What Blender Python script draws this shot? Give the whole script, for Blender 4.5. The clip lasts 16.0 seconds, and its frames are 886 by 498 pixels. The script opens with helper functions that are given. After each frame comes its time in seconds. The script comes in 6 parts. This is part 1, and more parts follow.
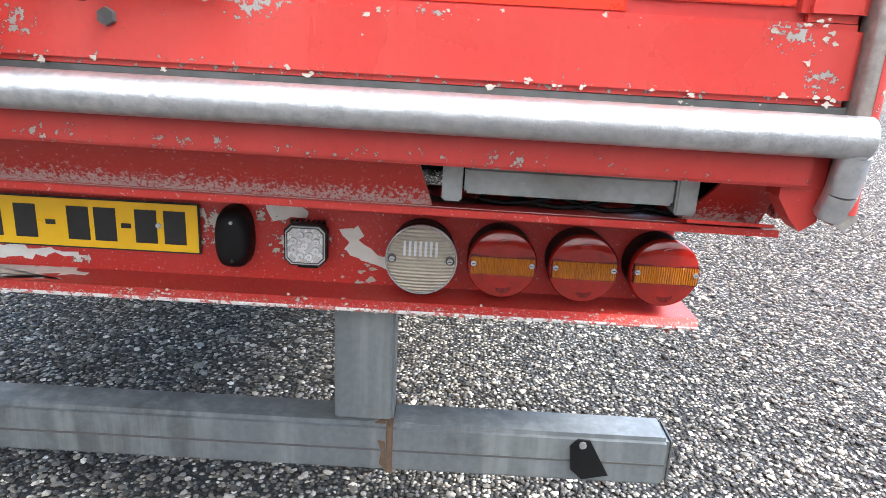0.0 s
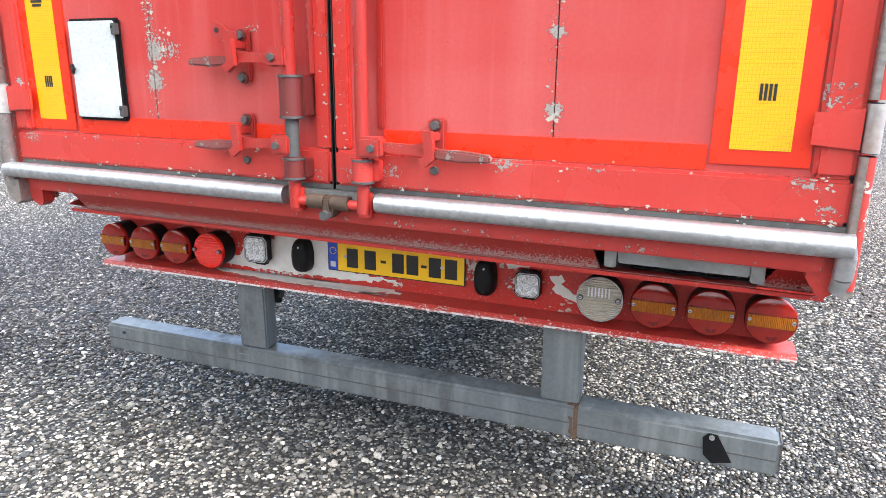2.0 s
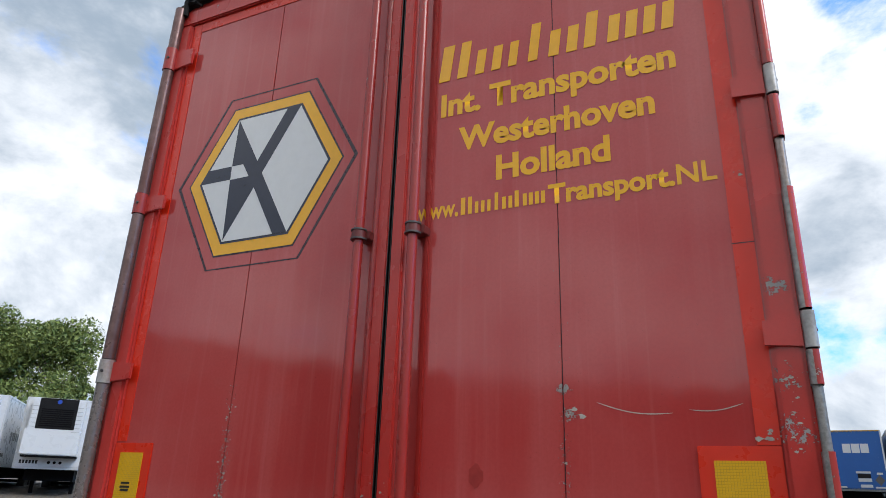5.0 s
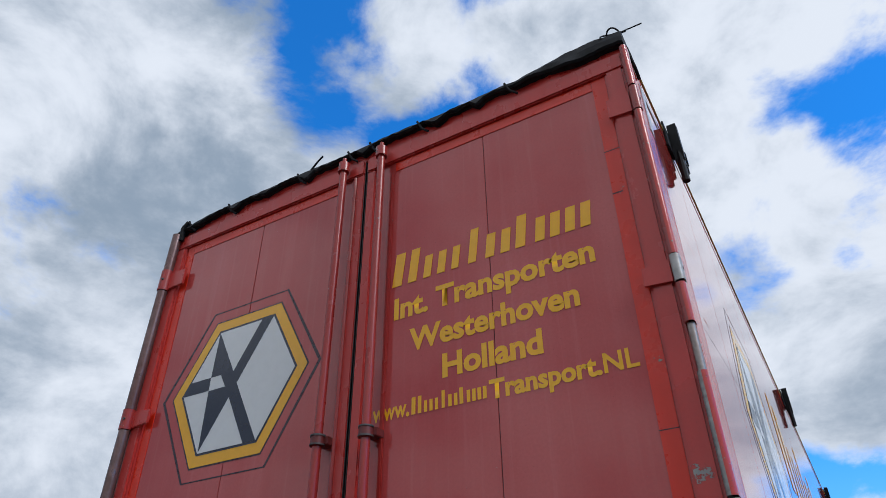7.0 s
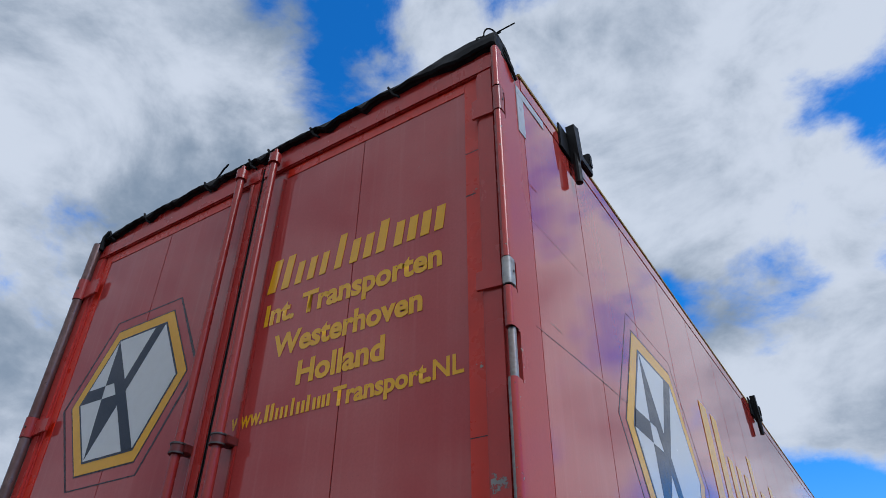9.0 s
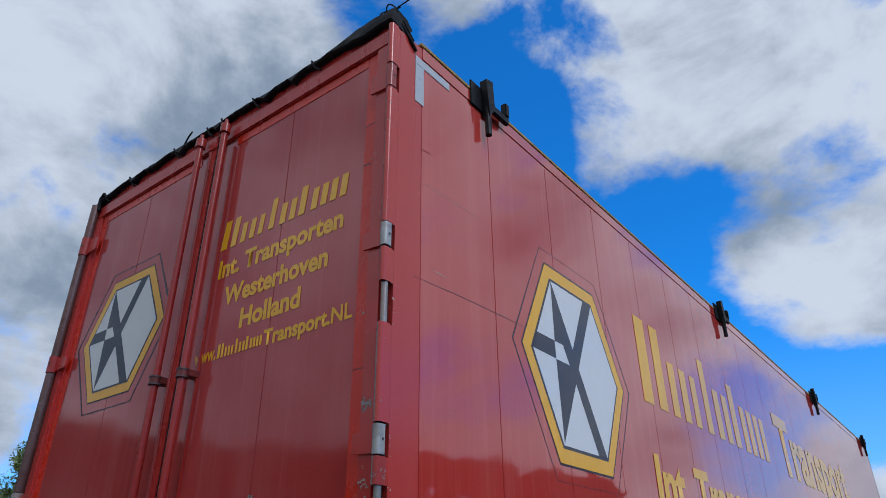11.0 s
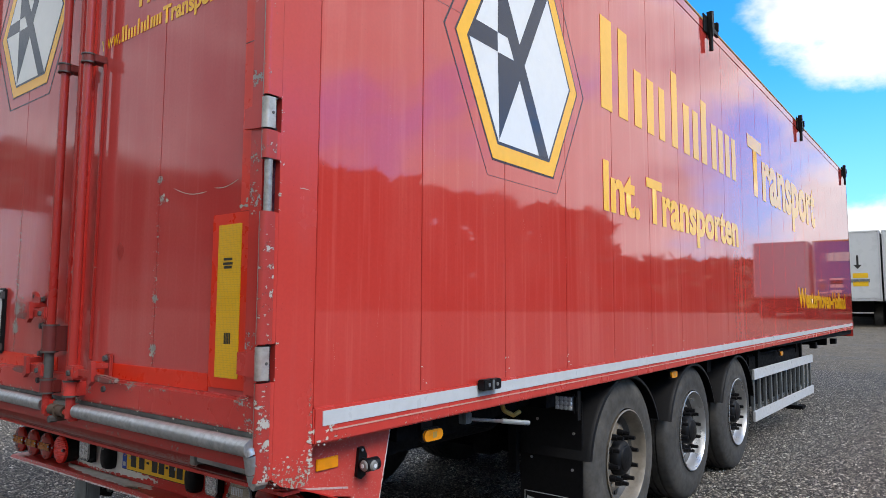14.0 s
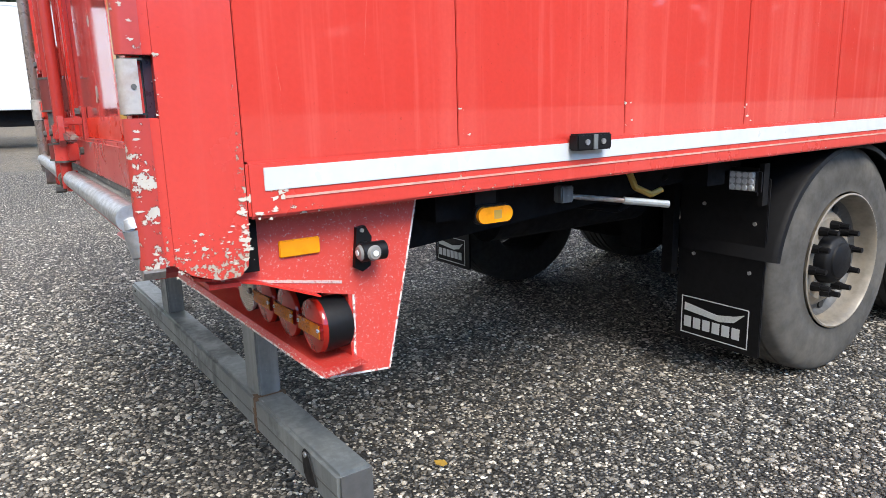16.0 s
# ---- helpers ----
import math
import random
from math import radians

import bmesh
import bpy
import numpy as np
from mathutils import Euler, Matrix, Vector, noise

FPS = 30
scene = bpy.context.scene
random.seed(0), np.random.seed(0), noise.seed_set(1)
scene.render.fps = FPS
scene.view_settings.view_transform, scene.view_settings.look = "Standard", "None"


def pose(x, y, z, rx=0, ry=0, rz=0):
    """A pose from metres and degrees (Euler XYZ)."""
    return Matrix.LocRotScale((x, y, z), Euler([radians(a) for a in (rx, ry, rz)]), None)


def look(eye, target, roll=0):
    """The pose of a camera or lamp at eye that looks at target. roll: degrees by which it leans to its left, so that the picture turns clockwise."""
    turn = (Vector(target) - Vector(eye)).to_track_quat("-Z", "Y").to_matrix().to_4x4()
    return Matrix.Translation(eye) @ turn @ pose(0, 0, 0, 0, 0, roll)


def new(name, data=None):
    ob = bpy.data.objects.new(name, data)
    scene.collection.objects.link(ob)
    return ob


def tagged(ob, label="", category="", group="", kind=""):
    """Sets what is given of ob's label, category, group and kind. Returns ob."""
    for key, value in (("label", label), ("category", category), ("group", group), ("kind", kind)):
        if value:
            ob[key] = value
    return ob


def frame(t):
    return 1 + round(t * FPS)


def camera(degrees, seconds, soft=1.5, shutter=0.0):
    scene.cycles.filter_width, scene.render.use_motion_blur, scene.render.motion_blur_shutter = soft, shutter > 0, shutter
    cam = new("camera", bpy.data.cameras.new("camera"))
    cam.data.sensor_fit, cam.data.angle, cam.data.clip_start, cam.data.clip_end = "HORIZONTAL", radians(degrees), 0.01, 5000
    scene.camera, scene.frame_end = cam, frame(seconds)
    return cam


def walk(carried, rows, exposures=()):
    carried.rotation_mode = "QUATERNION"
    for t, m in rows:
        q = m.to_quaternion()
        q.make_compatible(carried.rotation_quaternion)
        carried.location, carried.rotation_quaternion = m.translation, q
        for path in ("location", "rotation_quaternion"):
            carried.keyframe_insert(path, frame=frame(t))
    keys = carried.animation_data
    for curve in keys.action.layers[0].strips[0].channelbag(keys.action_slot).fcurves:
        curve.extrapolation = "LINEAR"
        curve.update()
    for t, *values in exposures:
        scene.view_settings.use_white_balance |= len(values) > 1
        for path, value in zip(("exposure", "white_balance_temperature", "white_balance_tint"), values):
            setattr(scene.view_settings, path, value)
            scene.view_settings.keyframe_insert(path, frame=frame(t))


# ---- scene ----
cam = camera(66.9, 16.0, soft=0.55)
PATH = [
    (0, (0.783, -0.899, 1.046), (0.716, 1.015, 0.469), 3.2),
    (0.3, (0.87, -1.015, 1.080), (0.668, 0.892, 0.513), 1.9),
    (0.5, (0.907, -1.089, 1.107), (0.623, 0.807, 0.538), 1.1),
    (1, (0.935, -1.248, 1.167), (0.365, 0.579, 0.589), -0.8),
    (1.5, (0.988, -1.461, 1.255), (0.33, 0.34, 0.684), 0.1),
    (2, (1.005, -1.609, 1.311), (0.254, 0.172, 0.796), 0.5),
    (2.5, (1.082, -1.695, 1.363), (0.267, 0.069, 0.892), 1.4),
    (3, (1.152, -1.781, 1.398), (0.301, 0.004, 1.097), 1.8),
    (3.5, (1.141, -1.853, 1.451), (0.279, -0.053, 1.324), 0.8),
    (4, (1.133, -1.891, 1.485), (0.275, -0.092, 1.651), 0.6),
    (4.5, (1.137, -1.92, 1.514), (0.301, -0.159, 1.964), 0.9),
    (5, (1.15, -1.94, 1.538), (0.328, -0.248, 2.216), 1.9),
    (5.2, (1.146, -1.949, 1.541), (0.334, -0.277, 2.279), 1.6),
    (7.3, (1.579, -1.907, 1.57), (0.781, -0.483, 2.726), -1.62),
    (7.5, (1.609, -1.846, 1.544), (0.856, -0.408, 2.712), -2.78),
    (7.7, (1.642, -1.763, 1.535), (0.914, -0.331, 2.727), -2.59),
    (8, (1.739, -1.647, 1.565), (0.918, -0.267, 2.759), -2.04),
    (8.2, (1.777, -1.561, 1.583), (0.951, -0.19, 2.783), -1.17),
    (10.3, (2.587, -1.619, 1.542), (1.545, -0.251, 2.562), 0.72),
    (10.5, (2.645, -1.641, 1.532), (1.595, -0.272, 2.541), -0.27),
    (11, (2.767, -1.627, 1.512), (1.684, -0.217, 2.428), -0.47),
    (11.5, (2.882, -1.623, 1.498), (1.770, -0.159, 2.281), -0.07),
    (12, (2.932, -1.614, 1.466), (1.811, -0.116, 2.171), -0.66),
    (12.5, (2.964, -1.596, 1.430), (1.821, -0.076, 2.044), -0.40),
    (13, (3.008, -1.563, 1.402), (1.836, -0.028, 1.917), -0.69),
    (13.5, (2.988, -1.488, 1.377), (1.800, 0.071, 1.768), -0.54),
    (14, (2.908, -1.255, 1.366), (1.677, 0.311, 1.546), 0.3),
    (14.5, (2.803, -1.053, 1.362), (1.468, 0.436, 1.327), 1.1),
    (15, (2.767, -0.806, 1.298), (1.286, 0.524, 1.107), -1.3),
    (15.5, (2.73, -0.509, 1.237), (1.146, 0.664, 0.898), -1.8),
    (16, (2.621, -0.241, 1.148), (0.981, 0.831, 0.745), -1.6),
]
# exposure follows the phone camera's metering
EXPOSURES = [(0, 2.25, 6500), (1.5, 2.2, 6500), (2.5, 2.1, 6400), (3.0, 2.03, 6400), (3.5, 1.85, 6400), (4.0, 1.4, 6400), (4.5, 0.66, 6400), (5.0, 0.30, 6300), (7.5, -0.30, 5900), (8.0, -0.42, 5800),
             (10.5, -0.5, 5700), (11.5, -0.45, 5700), (12.5, -0.2, 5800), (13.0, -0.1, 6000), (13.5, 0.1, 6200), (14.0, 0.45, 6500), (14.5, 0.86, 6700), (15.0, 1.12, 6700), (16.0, 1.35, 6800)]
walk(cam, [(t, look(eye, target, roll)) for t, eye, target, roll in PATH], [(t, e, kelvin, 10) for t, e, kelvin in EXPOSURES])


# ---- node helpers ----
def node(nt, kind, props=None, **ins):
    n = nt.nodes.new("ShaderNode" + kind)
    for k, v in (props or {}).items():
        if k == "op":
            n.operation = v
        elif k == "blend":
            n.blend_type = v
        elif k == "data":
            n.data_type = v
        elif k == "feature":
            n.feature = v
        elif k == "dims":
            n.noise_dimensions = v
        elif k == "sky":
            n.sky_type = v
        elif k == "interp":
            n.interpolation_type = v
    for k, v in ins.items():
        sock = n.inputs[int(k[1:])] if k[0] == "i" and k[1:].isdigit() else n.inputs[k.replace("_", " ")]
        if isinstance(v, bpy.types.NodeSocket):
            nt.links.new(v, sock)
        else:
            sock.default_value = v
    return n


def math_(nt, op, a, b=0.0, c=0.0):
    return node(nt, "Math", {"op": op}, i0=a, i1=b, i2=c).outputs[0]


def ranged(nt, v, a, b, c=0.0, d=1.0):
    return node(nt, "MapRange", {"interp": "SMOOTHSTEP"}, Value=v, From_Min=a, From_Max=b, To_Min=c, To_Max=d).outputs[0]


def mixed(nt, f, a, b, blend="MIX"):
    n = node(nt, "Mix", {"data": "RGBA", "blend": blend}, i0=f)
    for s, v in ((n.inputs[6], a), (n.inputs[7], b)):
        if isinstance(v, bpy.types.NodeSocket):
            nt.links.new(v, s)
        else:
            s.default_value = v if len(v) == 4 else (*v, 1)
    return n.outputs[2]


def noise_(nt, co, scale, detail=4.0, rough=0.55, stretch=None):
    if stretch:
        co = node(nt, "Mapping", None, Vector=co, Scale=stretch).outputs[0]
    return node(nt, "TexNoise", None, Vector=co, Scale=scale, Detail=detail, Roughness=rough).outputs[0]


def material(name):
    m = bpy.data.materials.new(name)
    m.use_nodes = True
    nt = m.node_tree
    return m, nt, nt.nodes["Principled BSDF"], node(nt, "TexCoord").outputs["Object"]


def plug(nt, bsdf, **ins):
    for k, v in ins.items():
        sock = bsdf.inputs[k.replace("_", " ")]
        if isinstance(v, bpy.types.NodeSocket):
            nt.links.new(v, sock)
        else:
            sock.default_value = (*v, 1) if isinstance(v, tuple) and len(v) == 3 and sock.type == "RGBA" else v


# ---- sky, sun ----
SUN_EL, SUN_AZ = 46.0, 98.0  # azimuth measured from +y towards +x
world = bpy.data.worlds.new("sky")
scene.world = world
world.use_nodes = True
wt = world.node_tree
bg = wt.nodes["Background"]
sky = node(wt, "TexSky", {"sky": "NISHITA"})
sky.sun_disc = False
sky.sun_elevation, sky.sun_rotation = radians(SUN_EL), radians(SUN_AZ)
sky.air_density, sky.dust_density, sky.ozone_density = 1.0, 0.4, 2.0
gen = node(wt, "TexCoord").outputs["Generated"]
sep = node(wt, "SeparateXYZ", None, Vector=gen)
flat = node(wt, "Mapping", None, Vector=gen, Location=(1.15, 3.4, 0.9), Rotation=(0, 0, 0.8), Scale=(1.0, 1.0, 1.55)).outputs[0]
big = node(wt, "TexNoise", None, Vector=flat, Scale=3.1, Detail=12.0, Roughness=0.60, Distortion=0.25).outputs[0]
low = ranged(wt, sep.outputs[2], 0.0, 0.35, 0.07, 0.0)
lean = math_(wt, "MULTIPLY", sep.outputs[0], -0.03)
# cumulus banks and the blue between them: azimuth from +y towards +x, elevation, radius in degrees, strength
BANKS = ((-74, 48, 17, 0.17), (-60, 44, 9, 0.12), (-74, 30, 14, 0.10), (-65, 31.5, 4.5, -0.12), (-62, 22, 10, 0.10), (-58, 14, 8, 0.08), (-48, 50, 7.5, -0.22), (-60, 53, 3, -0.12),
         (-37, 51, 5.5, 0.14), (-29, 54, 6, 0.12), (-27, 41, 8, -0.20), (-33, 35, 7, -0.16), (-14, 44, 11, 0.16), (-17, 36, 6, 0.10), (-2, 48, 10, 0.12), (-3, 35, 8, 0.15), (10, 43, 9, 0.10),
         (2, 42, 4, -0.14), (11, 37, 4, -0.13), (-14, 28.5, 4.5, -0.14), (-4, 27.5, 4.5, -0.15), (-14.5, 25, 3, 0.10), (-24, 24, 9, -0.18), (-6, 20.5, 5.5, 0.13), (8, 10, 5, 0.12), (3, 21, 6, 0.13), (8, 30, 7, 0.08),
         (-15, 14, 6, -0.14), (-5, 12.5, 4.5, -0.14), (6, 12, 4, -0.03), (7, 16.5, 4, 0.10), (-4, 5, 8, 0.10), (-70, 6, 8, 0.08),
         (30, 38, 20, 0.08), (48, 28, 17, 0.08), (70, 40, 20, 0.05), (14, 12, 5, -0.10), (26, 9, 7, 0.08),
         # unseen banks behind the camera, added to brighten the rear doors
         (180, 40, 42, 0.20), (140, 35, 30, 0.16), (220, 35, 30, 0.16), (250, 40, 25, 0.12))
banked = 0.0
for b_az, b_el, b_r, b_w in BANKS:
    way = (math.sin(radians(b_az)) * math.cos(radians(b_el)), math.cos(radians(b_az)) * math.cos(radians(b_el)), math.sin(radians(b_el)))
    dot = node(wt, "VectorMath", {"op": "DOT_PRODUCT"}, i0=gen, i1=way).outputs["Value"]
    banked = math_(wt, "ADD", banked, ranged(wt, dot, math.cos(radians(b_r * 1.35)), math.cos(radians(b_r * 0.35)), 0.0, b_w))
cover = ranged(wt, math_(wt, "ADD", math_(wt, "ADD", math_(wt, "ADD", big, low), lean), banked), 0.452, 0.605)
soft = node(wt, "TexNoise", None, Vector=flat, Scale=4.6, Detail=9.0, Roughness=0.58, Distortion=0.3).outputs[0]
shade = ranged(wt, math_(wt, "ADD", math_(wt, "ADD", math_(wt, "MULTIPLY", big, 0.55), math_(wt, "MULTIPLY", soft, 0.75)), math_(wt, "MULTIPLY", sep.outputs[0], -0.10)), 0.57, 0.88)
cloud = mixed(wt, shade, (0.92, 0.94, 0.97), (0.33, 0.40, 0.48))
blue = mixed(wt, 1.0, sky.outputs[0], (0.034, 0.165, 0.285), "MULTIPLY")
blue = mixed(wt, ranged(wt, sep.outputs[2], 0.0, 0.36, 0.42, 0.0), blue, (0.62, 0.74, 0.86))
wt.links.new(mixed(wt, cover, blue, cloud), bg.inputs[0])
bg.inputs[1].default_value = 1.0

lamp = bpy.data.lights.new("sun", "SUN")
lamp.energy, lamp.angle, lamp.color = 2.1, radians(24), (1.0, 0.94, 0.85)
sun = new("sun", lamp)
az, el = radians(SUN_AZ), radians(SUN_EL)
sun.matrix_world = look((0, 0, 0), (-math.sin(az) * math.cos(el), -math.cos(az) * math.cos(el), -math.sin(el)))


# ---- materials ----
def paint(name, col, rough, chip=None, chip_scale=14.0, fade=0.35, pale=(0.54, 0.085, 0.072), dust=None, dust_z=None, foot=False, coat=0.0, chip_col=(0.52, 0.52, 0.5), seams=(), streaks=0.35, spots=(), bands=(), wave=1.0, spec=0.5, matt=0.25):
    m, nt, b, co = material(name)
    wide = ranged(nt, noise_(nt, co, 0.9, 5), 0.35, 0.7, 0.0, fade)
    run = ranged(nt, noise_(nt, co, 6.0, 5, 0.6, (1.0, 1.0, 0.06)), 0.46, 0.78, 0.0, streaks)
    fine = ranged(nt, noise_(nt, co, 90.0, 3), 0.3, 0.7, 0.0, 0.12)
    c = mixed(nt, wide, col, pale)
    c = mixed(nt, run, c, pale)
    c = mixed(nt, fine, c, tuple(v * 0.6 for v in col))
    thin = ranged(nt, noise_(nt, co, 30.0, 4, 0.6, (1.0, 1.0, 0.03)), 0.52, 0.72, 0.0, streaks * 0.6)
    c = mixed(nt, thin, c, pale)
    grime = ranged(nt, noise_(nt, co, 130.0, 4, 0.6), 0.64, 0.72, 0.0, 0.55)
    c = mixed(nt, math_(nt, "MULTIPLY", grime, ranged(nt, noise_(nt, co, 4.0, 3), 0.45, 0.65)), c, tuple(v * 0.25 + 0.004 for v in col))
    r = math_(nt, "ADD", rough, math_(nt, "MULTIPLY", run, matt))
    r = math_(nt, "ADD", r, ranged(nt, noise_(nt, co, 3.0, 6), 0.35, 0.75, -0.03, 0.10 * (0.4 + 0.6 * wave)))
    h = math_(nt, "MULTIPLY", noise_(nt, co, 2.2, 2), 0.5 * wave)
    bump_d, bump_s = 0.004, 0.25
    if dust:
        speck = noise_(nt, co, 170.0, 6, 0.75)
        if dust_z:
            zz = node(nt, "SeparateXYZ", None, Vector=co).outputs[2]
            speck = math_(nt, "ADD", speck, ranged(nt, zz, dust_z[0], dust_z[1], 0.16, -0.06))
        dn = ranged(nt, speck, 0.52 - dust, 0.66, 0.0, 0.8)
        c = mixed(nt, dn, c, (0.50, 0.46, 0.43))
        r = math_(nt, "ADD", r, math_(nt, "MULTIPLY", dn, 0.4))
    if chip is not None:
        v = noise_(nt, co, chip_scale, 6, 0.66)
        spread = noise_(nt, co, 2.6, 3)
        v = math_(nt, "ADD", v, math_(nt, "MULTIPLY", math_(nt, "SUBTRACT", spread, 0.5), 0.35))
        if foot:
            yz = node(nt, "SeparateXYZ", None, Vector=co)
            low_ = ranged(nt, yz.outputs[2], 0.83, 1.02, 0.21, 0.0)
            back = math_(nt, "MULTIPLY", ranged(nt, yz.outputs[1], 0.12, 0.17, 0.0, 0.19), ranged(nt, yz.outputs[2], 0.98, 1.30, 1.0, 0.0))
            rim = math_(nt, "MULTIPLY", ranged(nt, yz.outputs[1], -0.032, 0.020, 0.20, 0.0), ranged(nt, yz.outputs[2], 1.5, 2.2, 1.0, 0.45))
            v = math_(nt, "ADD", v, math_(nt, "MAXIMUM", low_, math_(nt, "MAXIMUM", back, rim)))
        if seams:
            xyz = node(nt, "SeparateXYZ", None, Vector=co)
            z_in = math_(nt, "MULTIPLY", ranged(nt, xyz.outputs[2], 1.05, 1.15), ranged(nt, xyz.outputs[2], 1.6, 2.5, 1.0, 0.0))
            near = 0.0
            for sx in seams:
                d = math_(nt, "ABSOLUTE", math_(nt, "SUBTRACT", xyz.outputs[0], sx))
                near = math_(nt, "MAXIMUM", near, ranged(nt, d, 0.004, 0.05, 1.0, 0.0))
            v = math_(nt, "ADD", v, math_(nt, "MULTIPLY", math_(nt, "MULTIPLY", near, z_in), 0.165))
        if spots or bands:
            xyz = node(nt, "SeparateXYZ", None, Vector=co)
            extra = 0.0
            for sx, sz, sr in spots:
                flat_ = node(nt, "CombineXYZ", None, X=math_(nt, "MULTIPLY", xyz.outputs[0], 0.6), Y=0.0, Z=xyz.outputs[2]).outputs[0]
                d = node(nt, "VectorMath", {"op": "DISTANCE"}, i0=flat_, i1=(sx * 0.6, 0.0, sz)).outputs["Value"]
                extra = math_(nt, "MAXIMUM", extra, ranged(nt, d, sr * 0.1, sr, 0.215, 0.0))
            for bz, half, add in bands:
                d = math_(nt, "ABSOLUTE", math_(nt, "SUBTRACT", xyz.outputs[2], bz))
                extra = math_(nt, "MAXIMUM", extra, ranged(nt, d, half * 0.2, half, add, 0.0))
            v = math_(nt, "ADD", v, extra)
        k = ranged(nt, v, chip, chip + 0.018)
        bare = mixed(nt, noise_(nt, co, 40.0, 4), tuple(0.55 * q for q in chip_col), tuple(min(1.0, 1.05 * q) for q in chip_col))
        rusty = ranged(nt, v, chip - 0.035, chip)
        c = mixed(nt, math_(nt, "MULTIPLY", rusty, 0.75), c, (0.11, 0.02, 0.014))
        c = mixed(nt, k, c, bare)
        r = math_(nt, "ADD", r, math_(nt, "MULTIPLY", k, 0.3))
        h = math_(nt, "SUBTRACT", h, math_(nt, "MULTIPLY", k, 0.6))
        bump_s = 0.45
    bump = node(nt, "Bump", None, Strength=bump_s, Distance=bump_d, Height=h)
    plug(nt, b, Base_Color=c, Roughness=r, Normal=bump.outputs[0], Coat_Weight=coat, Coat_Roughness=0.04, Specular_IOR_Level=spec)
    return m


def plain(name, col, rough, metal=0.0, grain=30.0, vary=0.35, bump=0.15, dirt=None, transmission=0.0, stretch=None, spec=0.5):
    m, nt, b, co = material(name)
    f = noise_(nt, co, grain, 6, 0.6, stretch)
    w = noise_(nt, co, 3.0, 5)
    c = mixed(nt, ranged(nt, f, 0.3, 0.75, 0.0, vary), col, tuple(v * 0.45 for v in col))
    c = mixed(nt, ranged(nt, w, 0.45, 0.75, 0.0, vary), c, dirt or tuple(min(1.0, v * 1.4 + 0.02) for v in col))
    r = ranged(nt, f, 0.25, 0.8, max(rough - 0.1, 0.02), min(rough + 0.15, 1.0))
    bp = node(nt, "Bump", None, Strength=bump, Distance=0.002, Height=f)
    plug(nt, b, Base_Color=c, Roughness=r, Metallic=metal, Normal=bp.outputs[0], Transmission_Weight=transmission, Specular_IOR_Level=spec)
    return m


RED = (0.47, 0.022, 0.016)
M_SIDE = paint("glossy_red_side_paint", (0.51, 0.043, 0.033), 0.035, fade=0.28, streaks=0.60, pale=(0.62, 0.115, 0.095), coat=0.58, wave=0.12, matt=0.08)
M_PANEL = paint("faded_red_door_paint", (0.46, 0.047, 0.043), 0.07, chip=0.735, chip_scale=105.0, fade=0.45, streaks=0.35, pale=(0.59, 0.15, 0.14), seams=(-0.64, 0.612), coat=0.10, spec=0.5, matt=0.15, wave=0.4, chip_col=(0.36, 0.34, 0.31),
                spots=((0.645, 1.757, 0.034), (0.616, 1.83, 0.026), (0.612, 1.22, 0.03), (-0.58, 1.36, 0.065), (-0.63, 1.27, 0.05), (-0.26, 1.42, 0.035), (0.612, 1.40, 0.02)))
M_DOORRAIL = paint("chipped_door_rail_paint", (0.48, 0.034, 0.027), 0.28, chip=0.745, chip_scale=95.0, fade=0.35, bands=((1.000, 0.026, 0.12),), chip_col=(0.36, 0.345, 0.32),
                   spots=((1.165, 1.085, 0.045), (1.21, 1.03, 0.03), (0.5, 1.088, 0.05), (0.72, 1.088, 0.025), (0.07, 1.03, 0.06), (0.18, 1.05, 0.05), (-0.07, 1.03, 0.06), (-1.2, 1.085, 0.05), (-0.9, 1.09, 0.03)))
M_STILE = paint("hinge_stile_paint", (0.52, 0.036, 0.028), 0.24, chip=0.735, chip_scale=70.0, fade=0.35, chip_col=(0.38, 0.37, 0.355), spots=((1.195, 1.83, 0.08), (1.205, 1.70, 0.10), (1.19, 1.26, 0.07), (1.205, 2.08, 0.05), (-1.22, 1.26, 0.04)))
# beam red is darkened to carry the shade under the sill bar
M_BEAM = paint("flaked_shaded_beam_paint", (0.38, 0.020, 0.015), 0.36, pale=(0.42, 0.05, 0.04), chip=0.735, chip_scale=85.0, fade=0.35, bands=((0.903, 0.026, 0.11),), chip_col=(0.34, 0.305, 0.27))
M_SIDERAIL = paint("side_rail_paint", (0.52, 0.046, 0.035), 0.22, chip=0.735, chip_scale=60.0, fade=0.2, bands=((0.952, 0.030, 0.085),), chip_col=(0.58, 0.50, 0.42))
M_FLAKE = plain("bare_primer", (0.46, 0.42, 0.36), 0.6, grain=60.0, vary=0.55)
M_ROD = paint("rod_paint", (0.32, 0.018, 0.013), 0.26, chip=0.70, chip_scale=40.0, fade=0.25, pale=(0.48, 0.09, 0.08), chip_col=(0.42, 0.38, 0.36))
M_PRIMER = plain("bare_pale_primer", (0.66, 0.64, 0.60), 0.5, grain=26.0, vary=0.3, dirt=(0.50, 0.42, 0.38))
M_STAIN = plain("dull_stain", (0.36, 0.022, 0.016), 0.5, grain=40.0, vary=0.3)
M_TUBE_DARK = plain("dull_brown_tube", (0.30, 0.26, 0.245), 0.30, metal=0.6, grain=24.0, vary=0.6, bump=0.3, dirt=(0.22, 0.09, 0.075))
M_TUBE_BROWN = plain("darkened_brown_tube", (0.20, 0.125, 0.115), 0.34, metal=0.5, grain=24.0, vary=0.6, bump=0.3, dirt=(0.10, 0.035, 0.03))
